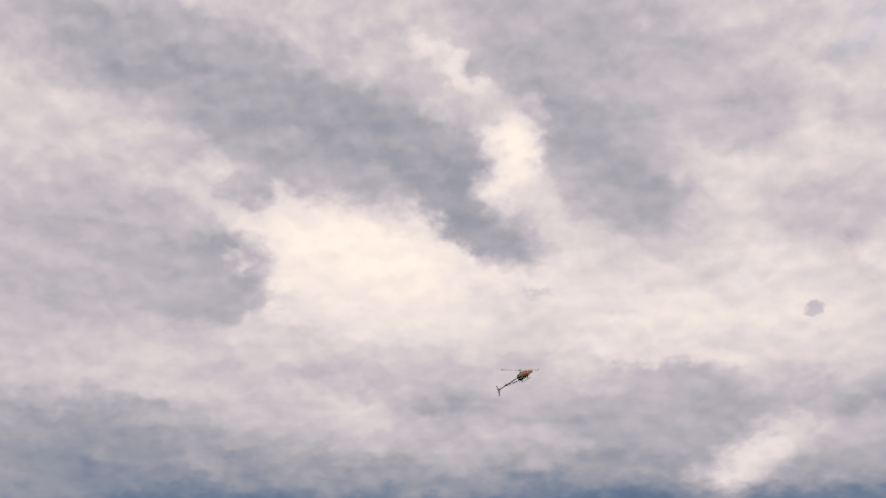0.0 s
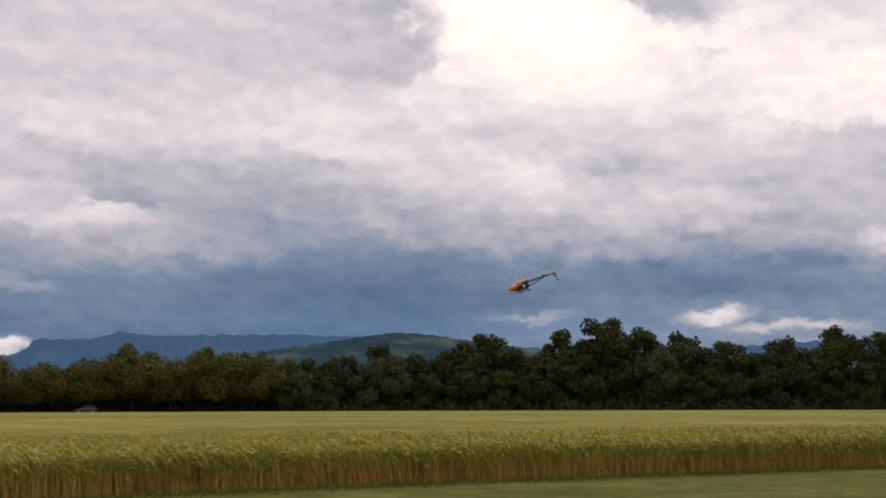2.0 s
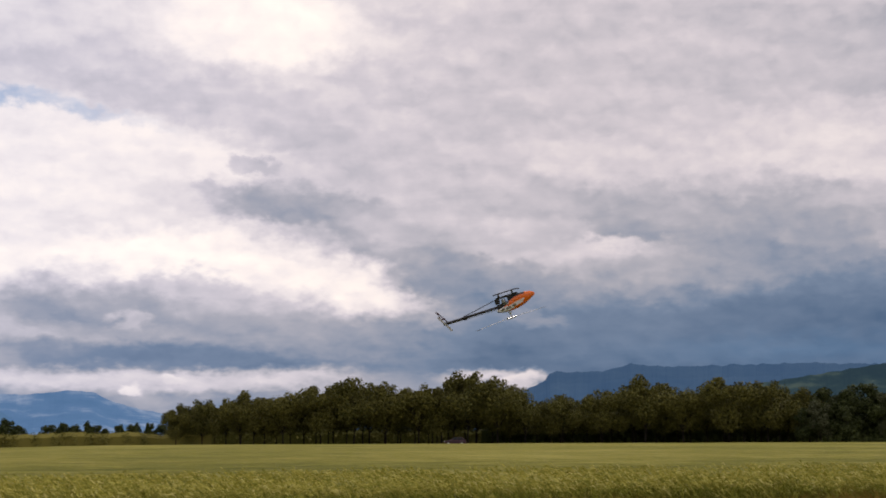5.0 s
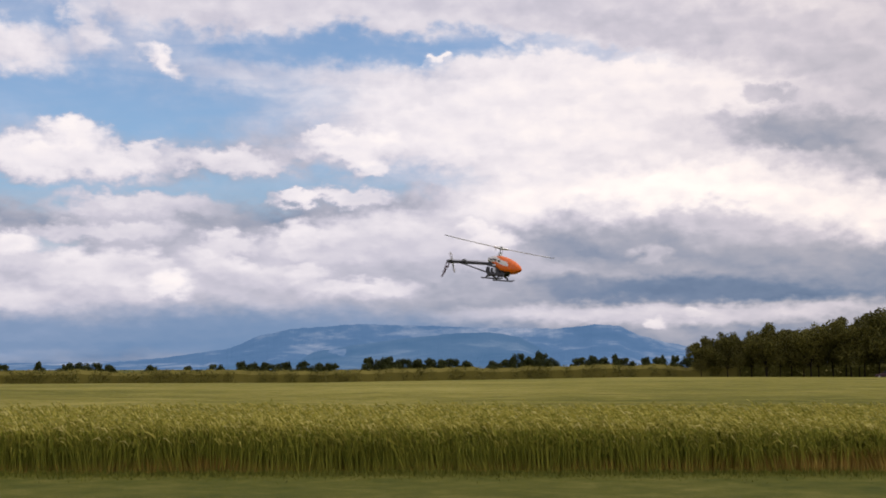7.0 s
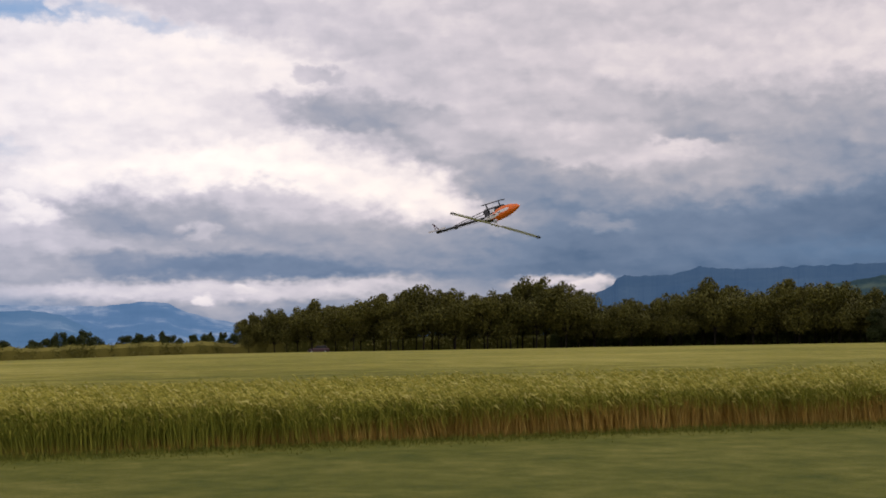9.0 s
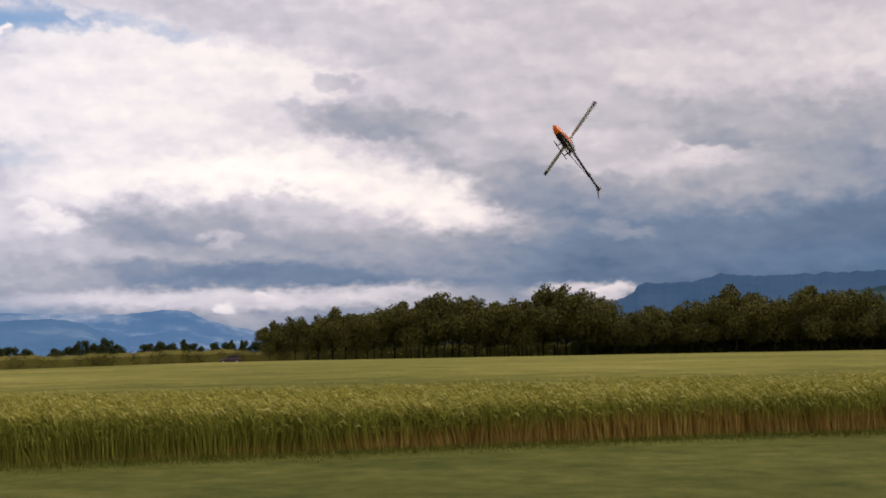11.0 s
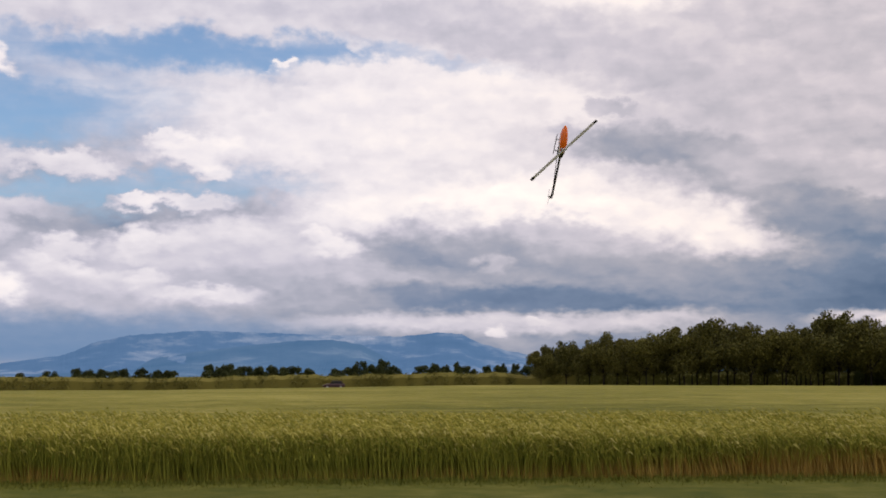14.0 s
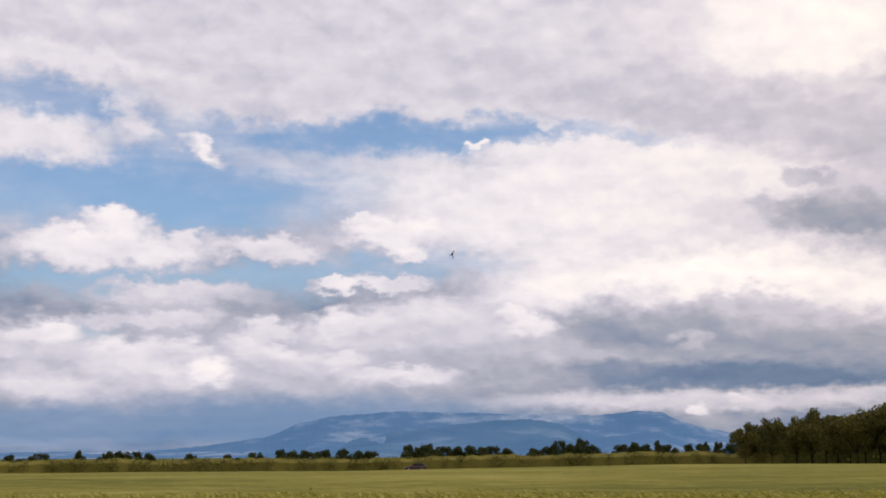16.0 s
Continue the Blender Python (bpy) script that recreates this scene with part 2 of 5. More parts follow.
FLAT_CLOUDS = [
    (68.0, 8.7, 6.3, 1.3, 0, 0.92, 0.8, 0.9, 0.62), (67.4, 9.8, 1.8, 0.83, 0, 0.92, 0.88, 0.9, 0.62),
    (61.0, 8.9, 3.6, 0.77, -4, 0.88, 0.8, 0.72, 0.62), (64.3, 9.4, 1.2, 0.71, 10, 0.9, 0.84, 0.81, 0.62),
    (55.3, 9.6, 3.1, 0.83, 8, 0.92, 0.84, 0.81, 0.62), (56.8, 10.1, 0.84, 0.41, 10, 0.9, 0.84, 0.81, 0.62),
    (54.8, 8.9, 1.5, 0.53, -20, 0.9, 0.84, 0.72, 0.62), (57.8, 7.3, 2.1, 0.41, 4, 0.92, 0.82, 0.81, 0.62),
    (55.6, 7.5, 2.4, 0.53, 0, 0.88, 0.8, 0.72, 0.62), (64.6, 6.8, 4.9, 0.94, 0, 0.86, 0.54, 0.9, 0.62),
]
CUMULUS = [
    (66.0, 5.8, 4.4, 0.65, 0, 0.86, 0.74, 0.72, 0.62), (62.6, 3.5, 21, 3.3, 0, 0.78, 0.5, 1, 1),
    (47.9, 7.2, 5.8, 2, 4, 0.94, 0.84, 0.9, 0.85), (70.6, 4.8, 2.5, 1.4, 0, 0.92, 0.56, 0.9, 0.62),
    (69.7, 5.2, 1.2, 0.83, 0, 0.92, 0.8, 0.72, 0.62), (54.8, 5.5, 5.6, 1.8, 6, 0.9, 0.54, 0.9, 0.62),
    (58.0, 5.6, 1.5, 1.1, 0, 0.92, 0.66, 0.9, 0.62), (60.7, 5.3, 1.9, 0.71, 0, 0.92, 0.78, 0.72, 0.62),
    (51.4, 5.0, 3.3, 1.4, -4, 0.7, 0.54, 0.81, 0.62),
]
CUMULUS_FOLDS = [
    (66.6, 4.0, 3.6, 1.3, -10, 0.92, 0.64, 0.9, 0.62), (64.3, 4.3, 1.8, 0.89, 0, 0.9, 0.6, 0.72, 0.62),
    (63.3, 3.5, 1.5, 0.89, 0, 0.92, 0.88, 0.9, 0.62), (59.7, 3.8, 3.5, 1, 0, 0.8, 0.5, 0.81, 0.62),
    (61.2, 4.5, 2.1, 0.65, -10, 0.92, 0.7, 0.72, 0.62), (57.5, 4.0, 1.5, 0.59, 0, 0.92, 0.7, 0.72, 0.62),
    (55.1, 3.4, 3.3, 0.59, 0, 0.92, 0.68, 0.81, 0.62), (49.9, 4.0, 1.4, 0.38, 0, 0.5, 0.44, 0.81, 0.62),
    (49.7, 5.7, 1.8, 0.65, -16, 0.92, 0.8, 0.72, 0.62),
]
CUMULUS_FEET = [
    (69.6, 2.8, 5.8, 1.2, -8, 0.86, 0.6, 0.9, 0.85), (64.5, 2.3, 7.4, 0.96, 0, 0.6, 0.42, 0.9, 0.85),
    (56.6, 2.6, 6.4, 0.96, 0, 0.56, 0.4, 0.9, 0.85), (69.3, 1.4, 7.9, 1, 0, 0.6, 0.46, 0.9, 1), (61.1, 1.8, 11, 0.9, 0, 0.46, 0.34, 0.9, 1),
    (70.4, 0.6, 5.4, 0.45, 0, 0.6, 0.5, 0.8, 0.85),
]
CLOUDS = [OVERHEAD, OVERHEAD_FOLDS, TORN_CLOUD, CRESTS, BANK, BANK_DEPTHS, BANK_HEIGHTS, SHEET, SHEET_FOLDS, SHEET_FEET, LIGHT, LIGHT_FOLDS, LIT_BANK, LIT_BANK_FEET, OPENING_EDGE, OPENING, WISPS, FLAT_CLOUDS, CUMULUS, CUMULUS_FOLDS, CUMULUS_FEET]
RAIN = [  # blue distance under the clouds
    (60, 1.4, 17, 1.9, 1.3), (14, 3.4, 17, 1.5, 0.5), (-2, 3.2, 14, 1.2, 0.4), (74, 1.0, 10, 1.6, 0.8),
]


def cloud_group(bank):
    """A group of clouds laid one over the other: from the light and cover behind them to those with them."""
    tree = bpy.data.node_groups.new("clouds", "ShaderNodeTree")
    for label in ("bearing", "height", "light", "cover"):
        tree.interface.new_socket(label, in_out="INPUT", socket_type="NodeSocketFloat")
    for label in ("light", "cover"):
        tree.interface.new_socket(label, in_out="OUTPUT", socket_type="NodeSocketFloat")
    g = Graph(tree)
    bx, by, light, cover = g.node("NodeGroupInput").outputs[:4]
    for a, e, w, h, lean, top, base, amount, rim in bank:
        # the cloud's own axes: along its length, and upright on it
        if lean:
            c, d = math.cos(radians(lean)), math.sin(radians(lean))
            u = g.math("MULTIPLY_ADD", bx, c / w, g.math("MULTIPLY_ADD", by, -d / w, (d * e - c * a) / w))
            v = g.math("MULTIPLY_ADD", bx, d / h, g.math("MULTIPLY_ADD", by, c / h, (-d * a - c * e) / h))
        else:
            u, v = g.math("MULTIPLY_ADD", bx, 1 / w, -a / w), g.math("MULTIPLY_ADD", by, 1 / h, -e / h)
        r = g.math("SQRT", g.math("MULTIPLY_ADD", u, u, g.math("MULTIPLY", v, v)))
        mask = g.map(r, 1.0 - rim, 0.98, amount, 0.0, clamp=False)
        if top < 0:
            cover = g.math("MULTIPLY", cover, g.math("SUBTRACT", 1.0, mask))
            continue
        tone = g.math("MULTIPLY_ADD", v, (top - base) * 0.6, (top + base) / 2)
        for k, (behind, front) in enumerate(((light, tone), (cover, 1.0))):
            n = g.node("ShaderNodeMix", data_type="FLOAT")
            g.link(mask, n.inputs[0]), g.link(behind, n.inputs[2]), g.link(front, n.inputs[3])
            light, cover = (n.outputs[0], cover) if k == 0 else (light, n.outputs[0])
    out = g.node("NodeGroupOutput")
    g.link(light, out.inputs[0]), g.link(cover, out.inputs[1])
    return tree


def build_world():
    world = bpy.data.worlds.new("sky")
    scene.world = world
    world.use_nodes = True
    g = Graph(world.node_tree)
    way = g.node("ShaderNodeTexCoord").outputs["Generated"]
    part_ = g.node("ShaderNodeSeparateXYZ")
    g.link(way, part_.inputs[0])
    x, y, z = part_.outputs
    az = g.math("MULTIPLY", g.math("ARCTAN2", g.math("MULTIPLY", x, -1.0), y), 57.29578)
    el = g.math("MULTIPLY", g.math("ARCSINE", z), 57.29578)
    # cloud space: flatter towards the horizon
    tall = g.math("MULTIPLY", g.math("POWER", g.math("MAXIMUM", el, 0.0), 0.8), 3.0)
    flat = g.xyz(az, tall)
    mid = g.node("ShaderNodeSeparateXYZ")
    g.link(g.noise(flat, 0.4, 2.0).outputs["Color"], mid.inputs[0])
    fine = g.node("ShaderNodeSeparateXYZ")
    g.link(g.noise(flat, 1.3, 4.0, 0.54).outputs["Color"], fine.inputs[0])
    low = g.map(el, 0.0, 9.0, 0.45, 1.0)

    def sway(k, far, near):
        """Offset of the cloud rims, in degrees, less low down."""
        rough = g.math("MULTIPLY", g.math("SUBTRACT", fine.outputs[k], 0.5), near)
        return g.math("MULTIPLY", g.math("MULTIPLY_ADD", g.math("SUBTRACT", mid.outputs[k], 0.5), far, rough), low)

    bx, by = g.math("ADD", az, sway(0, 2.6, 1.8)), g.math("ADD", el, sway(1, 1.4, 1.4))

    def puffs(at, scale):
        v = g.node("ShaderNodeTexVoronoi")
        v.feature = "SMOOTH_F1"
        g.link(at, v.inputs["Vector"])
        v.inputs["Scale"].default_value, v.inputs["Detail"].default_value = scale, 1.5
        v.inputs["Smoothness"].default_value = 0.6
        return v.outputs["Distance"]

    billow = g.math("SUBTRACT", g.noise(flat, 0.3, 6.0, 0.55, 0.4).outputs["Fac"], 0.5)
    lump = g.math("SUBTRACT", g.noise(flat, 0.9, 5.0, 0.52, 0.5).outputs["Fac"], 0.5)
    streak = g.math("SUBTRACT", g.noise(g.vec("MULTIPLY", flat, (0.3, 1.3, 1.0)), 0.55, 5.0, 0.55, 0.6).outputs["Fac"], 0.5)
    # round heads: the same field a little higher up lights their tops and shades their bases
    swirl = g.vec("ADD", flat, g.xyz(g.math("MULTIPLY", fine.outputs[0], 1.1), g.math("MULTIPLY", fine.outputs[1], 1.1)))
    heads = g.math("SUBTRACT", puffs(g.vec("ADD", swirl, (-0.15, 0.55, 0.0)), 0.55), puffs(swirl, 0.55))

    # the sheet behind all clouds, greyer low down and away from the hidden sun
    light = g.math("ADD", g.map(el, 3.0, 16.0, 0.3, 0.68), g.math("MULTIPLY", billow, 0.3))
    cover = 1.0
    for bank in CLOUDS:
        n = g.node("ShaderNodeGroup")
        n.node_tree = cloud_group(bank)
        for value, socket in zip((bx, by, light, cover), n.inputs):
            g.link(value, socket)
        light, cover = n.outputs[0], n.outputs[1]
    # grain of the vapour: stronger in the middle tones
    mid_tone = g.map(light, 0.02, 0.4, 0.45, 1.0)
    grain = g.math("MULTIPLY_ADD", billow, 0.16, g.math("MULTIPLY_ADD", lump, 0.11, g.math("MULTIPLY_ADD", streak, 0.13, g.math("MULTIPLY", heads, 0.13))))
    light = g.math("MULTIPLY_ADD", grain, mid_tone, light, clamp=True)
    cloud = g.ramp(light, [(0.0, (0.062, 0.112, 0.2)), (0.2, (0.175, 0.225, 0.32)), (0.42, (0.40, 0.388, 0.435)), (0.62, (0.63, 0.57, 0.605)), (0.82, (0.89, 0.79, 0.765)), (1.0, (1.12, 0.97, 0.86))])
    rain = 0.0
    for a, e, w, h, amount in RAIN:
        u, v = g.math("MULTIPLY_ADD", bx, 1 / w, -a / w), g.math("MULTIPLY_ADD", by, 1 / h, -e / h)
        r = g.math("SQRT", g.math("MULTIPLY_ADD", u, u, g.math("MULTIPLY", v, v)))
        rain = g.math("ADD", rain, g.map(r, 0.0, 1.0, amount, 0.0, "LINEAR"))
    cloud = g.mix(g.map(rain, 0.1, 0.95, 0.0, 0.75), cloud, (0.15, 0.255, 0.41, 1))
    # cooler light away from the sun
    cloud = g.mix(1.0, cloud, g.mix(g.map(az, 22.0, 56.0), (1.0, 1.0, 1.0, 1), (0.915, 0.965, 1.045, 1)), "MULTIPLY")
    sky = g.node("ShaderNodeTexSky")
    sky.sky_type, sky.sun_disc = "NISHITA", False
    sky.sun_elevation, sky.sun_rotation = radians(SUN_EL), radians(-SUN_AZ)
    sky.air_density, sky.dust_density = 1.0, 0.6
    blue = g.mix(1.0, sky.outputs[0], (0.092, 0.107, 0.124, 1), "MULTIPLY")
    thin = g.math("ADD", cover, g.math("MULTIPLY_ADD", billow, 0.5, g.math("MULTIPLY", streak, 0.5)))
    colour = g.mix(g.map(thin, -0.1, 0.9, 0.06, 1.0), blue, cloud)
    out = g.node("ShaderNodeOutputWorld")
    bg = g.node("ShaderNodeBackground")
    g.link(colour, bg.inputs[0])
    bg.inputs[1].default_value = 1.0
    g.link(bg.outputs[0], out.inputs[0])


build_world()
sun_data = bpy.data.lights.new("sun", "SUN")
sun_data.energy, sun_data.angle, sun_data.color = 0.9, radians(20), (1.0, 0.93, 0.82)
sun = new("sun", sun_data)
a, e = radians(SUN_AZ), radians(SUN_EL)
sun.matrix_world = look((0, 0, 0), (math.sin(a) * math.cos(e), -math.cos(a) * math.cos(e), -math.sin(e)))


# ---- materials ----
def material(name, build, rough=0.8, metal=0.0, spec=0.3):
    m = bpy.data.materials.new(name)
    m.use_nodes = True
    g = Graph(m.node_tree)
    out, b = g.node("ShaderNodeOutputMaterial"), g.node("ShaderNodeBsdfPrincipled")
    b.inputs["Roughness"].default_value, b.inputs["Metallic"].default_value = rough, metal
    b.inputs["Specular IOR Level"].default_value = spec
    g.link(b.outputs[0], out.inputs[0])
    build(g, b)
    return m


def plain(name, colour, rough=0.5, metal=0.0, spec=0.5, vary=0.12, scale=30.0):
    """Paint or metal with faint wear at two sizes."""
    def build(g, b):
        at = g.node("ShaderNodeTexCoord").outputs["Object"]
        n = g.math("ADD", g.math("MULTIPLY", g.noise(at, scale, 5).outputs[0], 0.6), g.math("MULTIPLY", g.noise(at, scale * 0.15, 3).outputs[0], 0.4))
        lo, hi = [c * (1 - vary) for c in colour], [min(1, c * (1 + vary)) for c in colour]
        g.link(g.ramp(n, [(0.3, lo), (0.7, hi)]), b.inputs["Base Color"])
        g.link(g.map(n, 0.3, 0.7, rough * 0.8, min(1, rough * 1.25)), b.inputs["Roughness"])
    return material(name, build, rough, metal, spec)


def leafy(name, dark, lit, through_light=0.25):
    """Leaves: each clump has its own tone, with some light through it."""
    def build(g, b):
        rnd = g.node("ShaderNodeNewGeometry").outputs["Random Per Island"]
        own = g.node("ShaderNodeObjectInfo").outputs["Random"]
        f = g.math("ADD", g.math("MULTIPLY", rnd, 0.75), g.math("MULTIPLY", own, 0.25))
        col = g.ramp(f, [(0.1, dark), (0.9, lit)])
        g.link(col, b.inputs["Base Color"])
    return material(name, build, 0.7, 0.0, 0.2)


def hazy(name, stops, scale, haze_glow, haze_glow_colour):
    """Far land, with the blue haze of the air painted on as colour and glow."""
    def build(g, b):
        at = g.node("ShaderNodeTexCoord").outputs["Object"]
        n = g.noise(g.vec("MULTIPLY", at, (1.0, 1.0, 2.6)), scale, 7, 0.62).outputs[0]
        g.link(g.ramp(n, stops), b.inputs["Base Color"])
        # emission stands in for airlight; the land itself gives no light
        b.inputs["Emission Color"].default_value = (*haze_glow_colour, 1)
        b.inputs["Emission Strength"].default_value = haze_glow
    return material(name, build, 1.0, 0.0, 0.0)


def crop_build(g, b):
    at = g.node("ShaderNodeTexCoord").outputs["Object"]
    wide = g.noise(g.vec("MULTIPLY", at, (1, 1, 0.2)), 0.045, 3).outputs[0]
    rows_ = g.noise(at, 0.5, 5, 0.65).outputs[0]
    fine = g.noise(at, 4.0, 6, 0.7).outputs[0]
    f = g.math("ADD", g.math("MULTIPLY", wide, 0.4), g.math("ADD", g.math("MULTIPLY", rows_, 0.35), g.math("MULTIPLY", fine, 0.25)))
    g.link(g.ramp(f, [(0.4, (0.115, 0.122, 0.016)), (0.5, (0.225, 0.21, 0.034)), (0.6, (0.35, 0.315, 0.075))]), b.inputs["Base Color"])
    bump = g.node("ShaderNodeBump")
    bump.inputs["Strength"].default_value, bump.inputs["Distance"].default_value = 0.9, 0.12
    g.link(g.noise(at, 5.0, 6, 0.7).outputs[0], bump.inputs["Height"])
    g.link(bump.outputs[0], b.inputs["Normal"])


def lawn_build(g, b):
    at = g.node("ShaderNodeTexCoord").outputs["Object"]
    wide = g.noise(at, 0.35, 4).outputs[0]
    swath = g.noise(at, 1.6, 6, 0.68).outputs[0]
    fine = g.noise(at, 26.0, 5, 0.7).outputs[0]
    f = g.math("ADD", g.math("MULTIPLY", wide, 0.3), g.math("ADD", g.math("MULTIPLY", swath, 0.4), g.math("MULTIPLY", fine, 0.3)))
    g.link(g.ramp(f, [(0.36, (0.04, 0.062, 0.009)), (0.5, (0.105, 0.112, 0.017)), (0.64, (0.21, 0.195, 0.05))]), b.inputs["Base Color"])
    bump = g.node("ShaderNodeBump")
    bump.inputs["Strength"].default_value, bump.inputs["Distance"].default_value = 0.7, 0.03
    g.link(fine, bump.inputs["Height"])
    g.link(bump.outputs[0], b.inputs["Normal"])


def stalk_build(g, b):
    """Straw below, green under the heads, by the height on the plant."""
    at = g.node("ShaderNodeTexCoord").outputs["Object"]
    p = g.node("ShaderNodeSeparateXYZ")
    g.link(at, p.inputs[0])
    rnd = g.node("ShaderNodeNewGeometry").outputs["Random Per Island"]
    patch = g.noise(g.vec("MULTIPLY", at, (1, 1, 0)), 0.22, 3).outputs[0]
    h = g.math("ADD", g.math("ADD", p.outputs[2], g.math("MULTIPLY", g.math("SUBTRACT", rnd, 0.5), 0.3)), g.math("ADD", g.math("MULTIPLY", g.math("SUBTRACT", 0.5, patch), 0.7), g.map(p.outputs[0], -10.5, -15.5, -0.04, 0.36)))
    low = g.ramp(rnd, [(0.0, (0.3, 0.185, 0.035)), (0.75, (0.52, 0.33, 0.075)), (1.0, (0.62, 0.44, 0.13))])
    high = g.ramp(rnd, [(0.0, (0.13, 0.155, 0.014)), (1.0, (0.34, 0.33, 0.045))])
    g.link(g.mix(g.map(h, 0.26, 0.5), low, high), b.inputs["Base Color"])


def head_build(g, b):
    rnd = g.node("ShaderNodeNewGeometry").outputs["Random Per Island"]
    g.link(g.ramp(rnd, [(0.0, (0.17, 0.175, 0.02)), (0.6, (0.33, 0.3, 0.045)), (0.88, (0.46, 0.41, 0.085)), (1.0, (0.58, 0.51, 0.17))]), b.inputs["Base Color"])


M = {
    "crop": material("ripening_crop", crop_build, 0.9, 0, 0.1),
    "lawn": material("mown_grass", lawn_build, 0.95, 0, 0.1),
    "stalk": material("straw", stalk_build, 0.75, 0, 0.2),
    "head": material("corn_ears", head_build, 0.7, 0, 0.2),
    "bark": plain("bark", (0.03, 0.025, 0.02), 0.95, 0, 0.1, 0.4, 4),
    "walnut": leafy("orchard_leaves", (0.052, 0.054, 0.01), (0.15, 0.138, 0.026)),
    "wood": leafy("wood_leaves", (0.02, 0.029, 0.007), (0.066, 0.08, 0.019)),
    "pale": leafy("pale_leaves", (0.035, 0.045, 0.02), (0.11, 0.115, 0.055)),
    "hedge": leafy("hedge_leaves", (0.075, 0.085, 0.016), (0.2, 0.175, 0.036)),
    # far land: haze as a blue glow, and in the mountains' blue base colours
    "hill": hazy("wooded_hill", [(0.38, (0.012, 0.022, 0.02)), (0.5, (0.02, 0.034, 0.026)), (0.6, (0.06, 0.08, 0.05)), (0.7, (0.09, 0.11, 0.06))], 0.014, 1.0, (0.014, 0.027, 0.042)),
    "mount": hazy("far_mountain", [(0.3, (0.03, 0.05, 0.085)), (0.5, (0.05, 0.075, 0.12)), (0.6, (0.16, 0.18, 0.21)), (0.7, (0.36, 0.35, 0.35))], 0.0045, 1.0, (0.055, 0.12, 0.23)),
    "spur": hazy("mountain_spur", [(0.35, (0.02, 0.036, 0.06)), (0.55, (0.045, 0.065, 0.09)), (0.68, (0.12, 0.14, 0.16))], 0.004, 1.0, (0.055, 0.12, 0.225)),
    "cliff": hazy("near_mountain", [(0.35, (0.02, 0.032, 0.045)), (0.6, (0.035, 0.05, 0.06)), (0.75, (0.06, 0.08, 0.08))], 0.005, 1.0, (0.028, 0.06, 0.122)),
    "orange": plain("orange_canopy", (0.86, 0.17, 0.012), 0.28, 0, 0.5, 0.06, 12),
    "white": plain("white_band", (0.78, 0.76, 0.72), 0.3, 0, 0.5, 0.06, 12),
    "carbon": plain("carbon_plate", (0.022, 0.02, 0.022), 0.42, 0, 0.5, 0.3, 40),
    "blade": plain("blade_underside", (0.52, 0.50, 0.46), 0.32, 0, 0.6, 0.12, 20),
    "bladetop": plain("blade_white", (0.72, 0.71, 0.67), 0.3, 0, 0.5, 0.08, 20),
    "steel": plain("bare_aluminium", (0.6, 0.6, 0.6), 0.3, 1.0, 0.5, 0.1, 40),
    "finred": plain("fin_trim", (0.06, 0.014, 0.02), 0.4, 0, 0.5, 0.1, 30),
    "glass": plain("car_glass", (0.02, 0.024, 0.03), 0.08, 0, 0.6, 0.05, 5),
    "carpaint": plain("car_paint", (0.08, 0.043, 0.047), 0.25, 0.2, 0.5, 0.08, 3),
    "rubber": plain("tyre_rubber", (0.018, 0.018, 0.018), 0.85, 0, 0.3, 0.2, 20),
    "lampglass": plain("lamp_glass", (0.7, 0.7, 0.68), 0.15, 0, 0.6, 0.05, 20),
    "redlamp": plain("tail_lamp", (0.35, 0.02, 0.02), 0.2, 0, 0.5, 0.05, 20),
    "road": plain("asphalt", (0.09, 0.085, 0.08), 0.95, 0, 0.2, 0.2, 2),
    "verge": plain("dry_verge", (0.2, 0.17, 0.06), 0.95, 0, 0.1, 0.3, 0.6),
}


# ---- helpers for building ----
def mesh_of(name, bm, mats, smooth=False):
    me = bpy.data.meshes.new(name)
    bm.normal_update()
    bm.to_mesh(me)
    bm.free()
    for m in mats if isinstance(mats, (list, tuple)) else [mats]:
        me.materials.append(m)
    if smooth:
        me.polygons.foreach_set("use_smooth", [True] * len(me.polygons))
    return me


def thing(name, me, label, category, group="", kind="", at=None):
    ob = new(name, me)
    if at is not None:
        ob.matrix_world = at
    return tagged(ob, label, category, group, kind)


def part(name, bm, mats, parent, label="", smooth=False, at=None):
    ob = new(name, mesh_of(name, bm, mats, smooth))
    ob.parent = parent
    if at is not None:
        ob.matrix_local = at
    return tagged(ob, label)


def tube(bm, a, b, r0, r1=None, n=8, mat=0):
    """A round bar from a to b."""
    a, b = Vector(a), Vector(b)
    r1 = r0 if r1 is None else r1
    turn = (b - a).to_track_quat("Z", "Y").to_matrix()
    rings = []
    for p, r in ((a, r0), (b, r1)):
        rings.append([bm.verts.new(p + turn @ Vector((math.cos(k * math.tau / n) * r, math.sin(k * math.tau / n) * r, 0))) for k in range(n)])
    faces = [bm.faces.new((rings[0][k], rings[0][(k + 1) % n], rings[1][(k + 1) % n], rings[1][k])) for k in range(n)]
    faces += [bm.faces.new(rings[0][::-1]), bm.faces.new(rings[1])]
    for f in faces:
        f.material_index = mat
    return bm


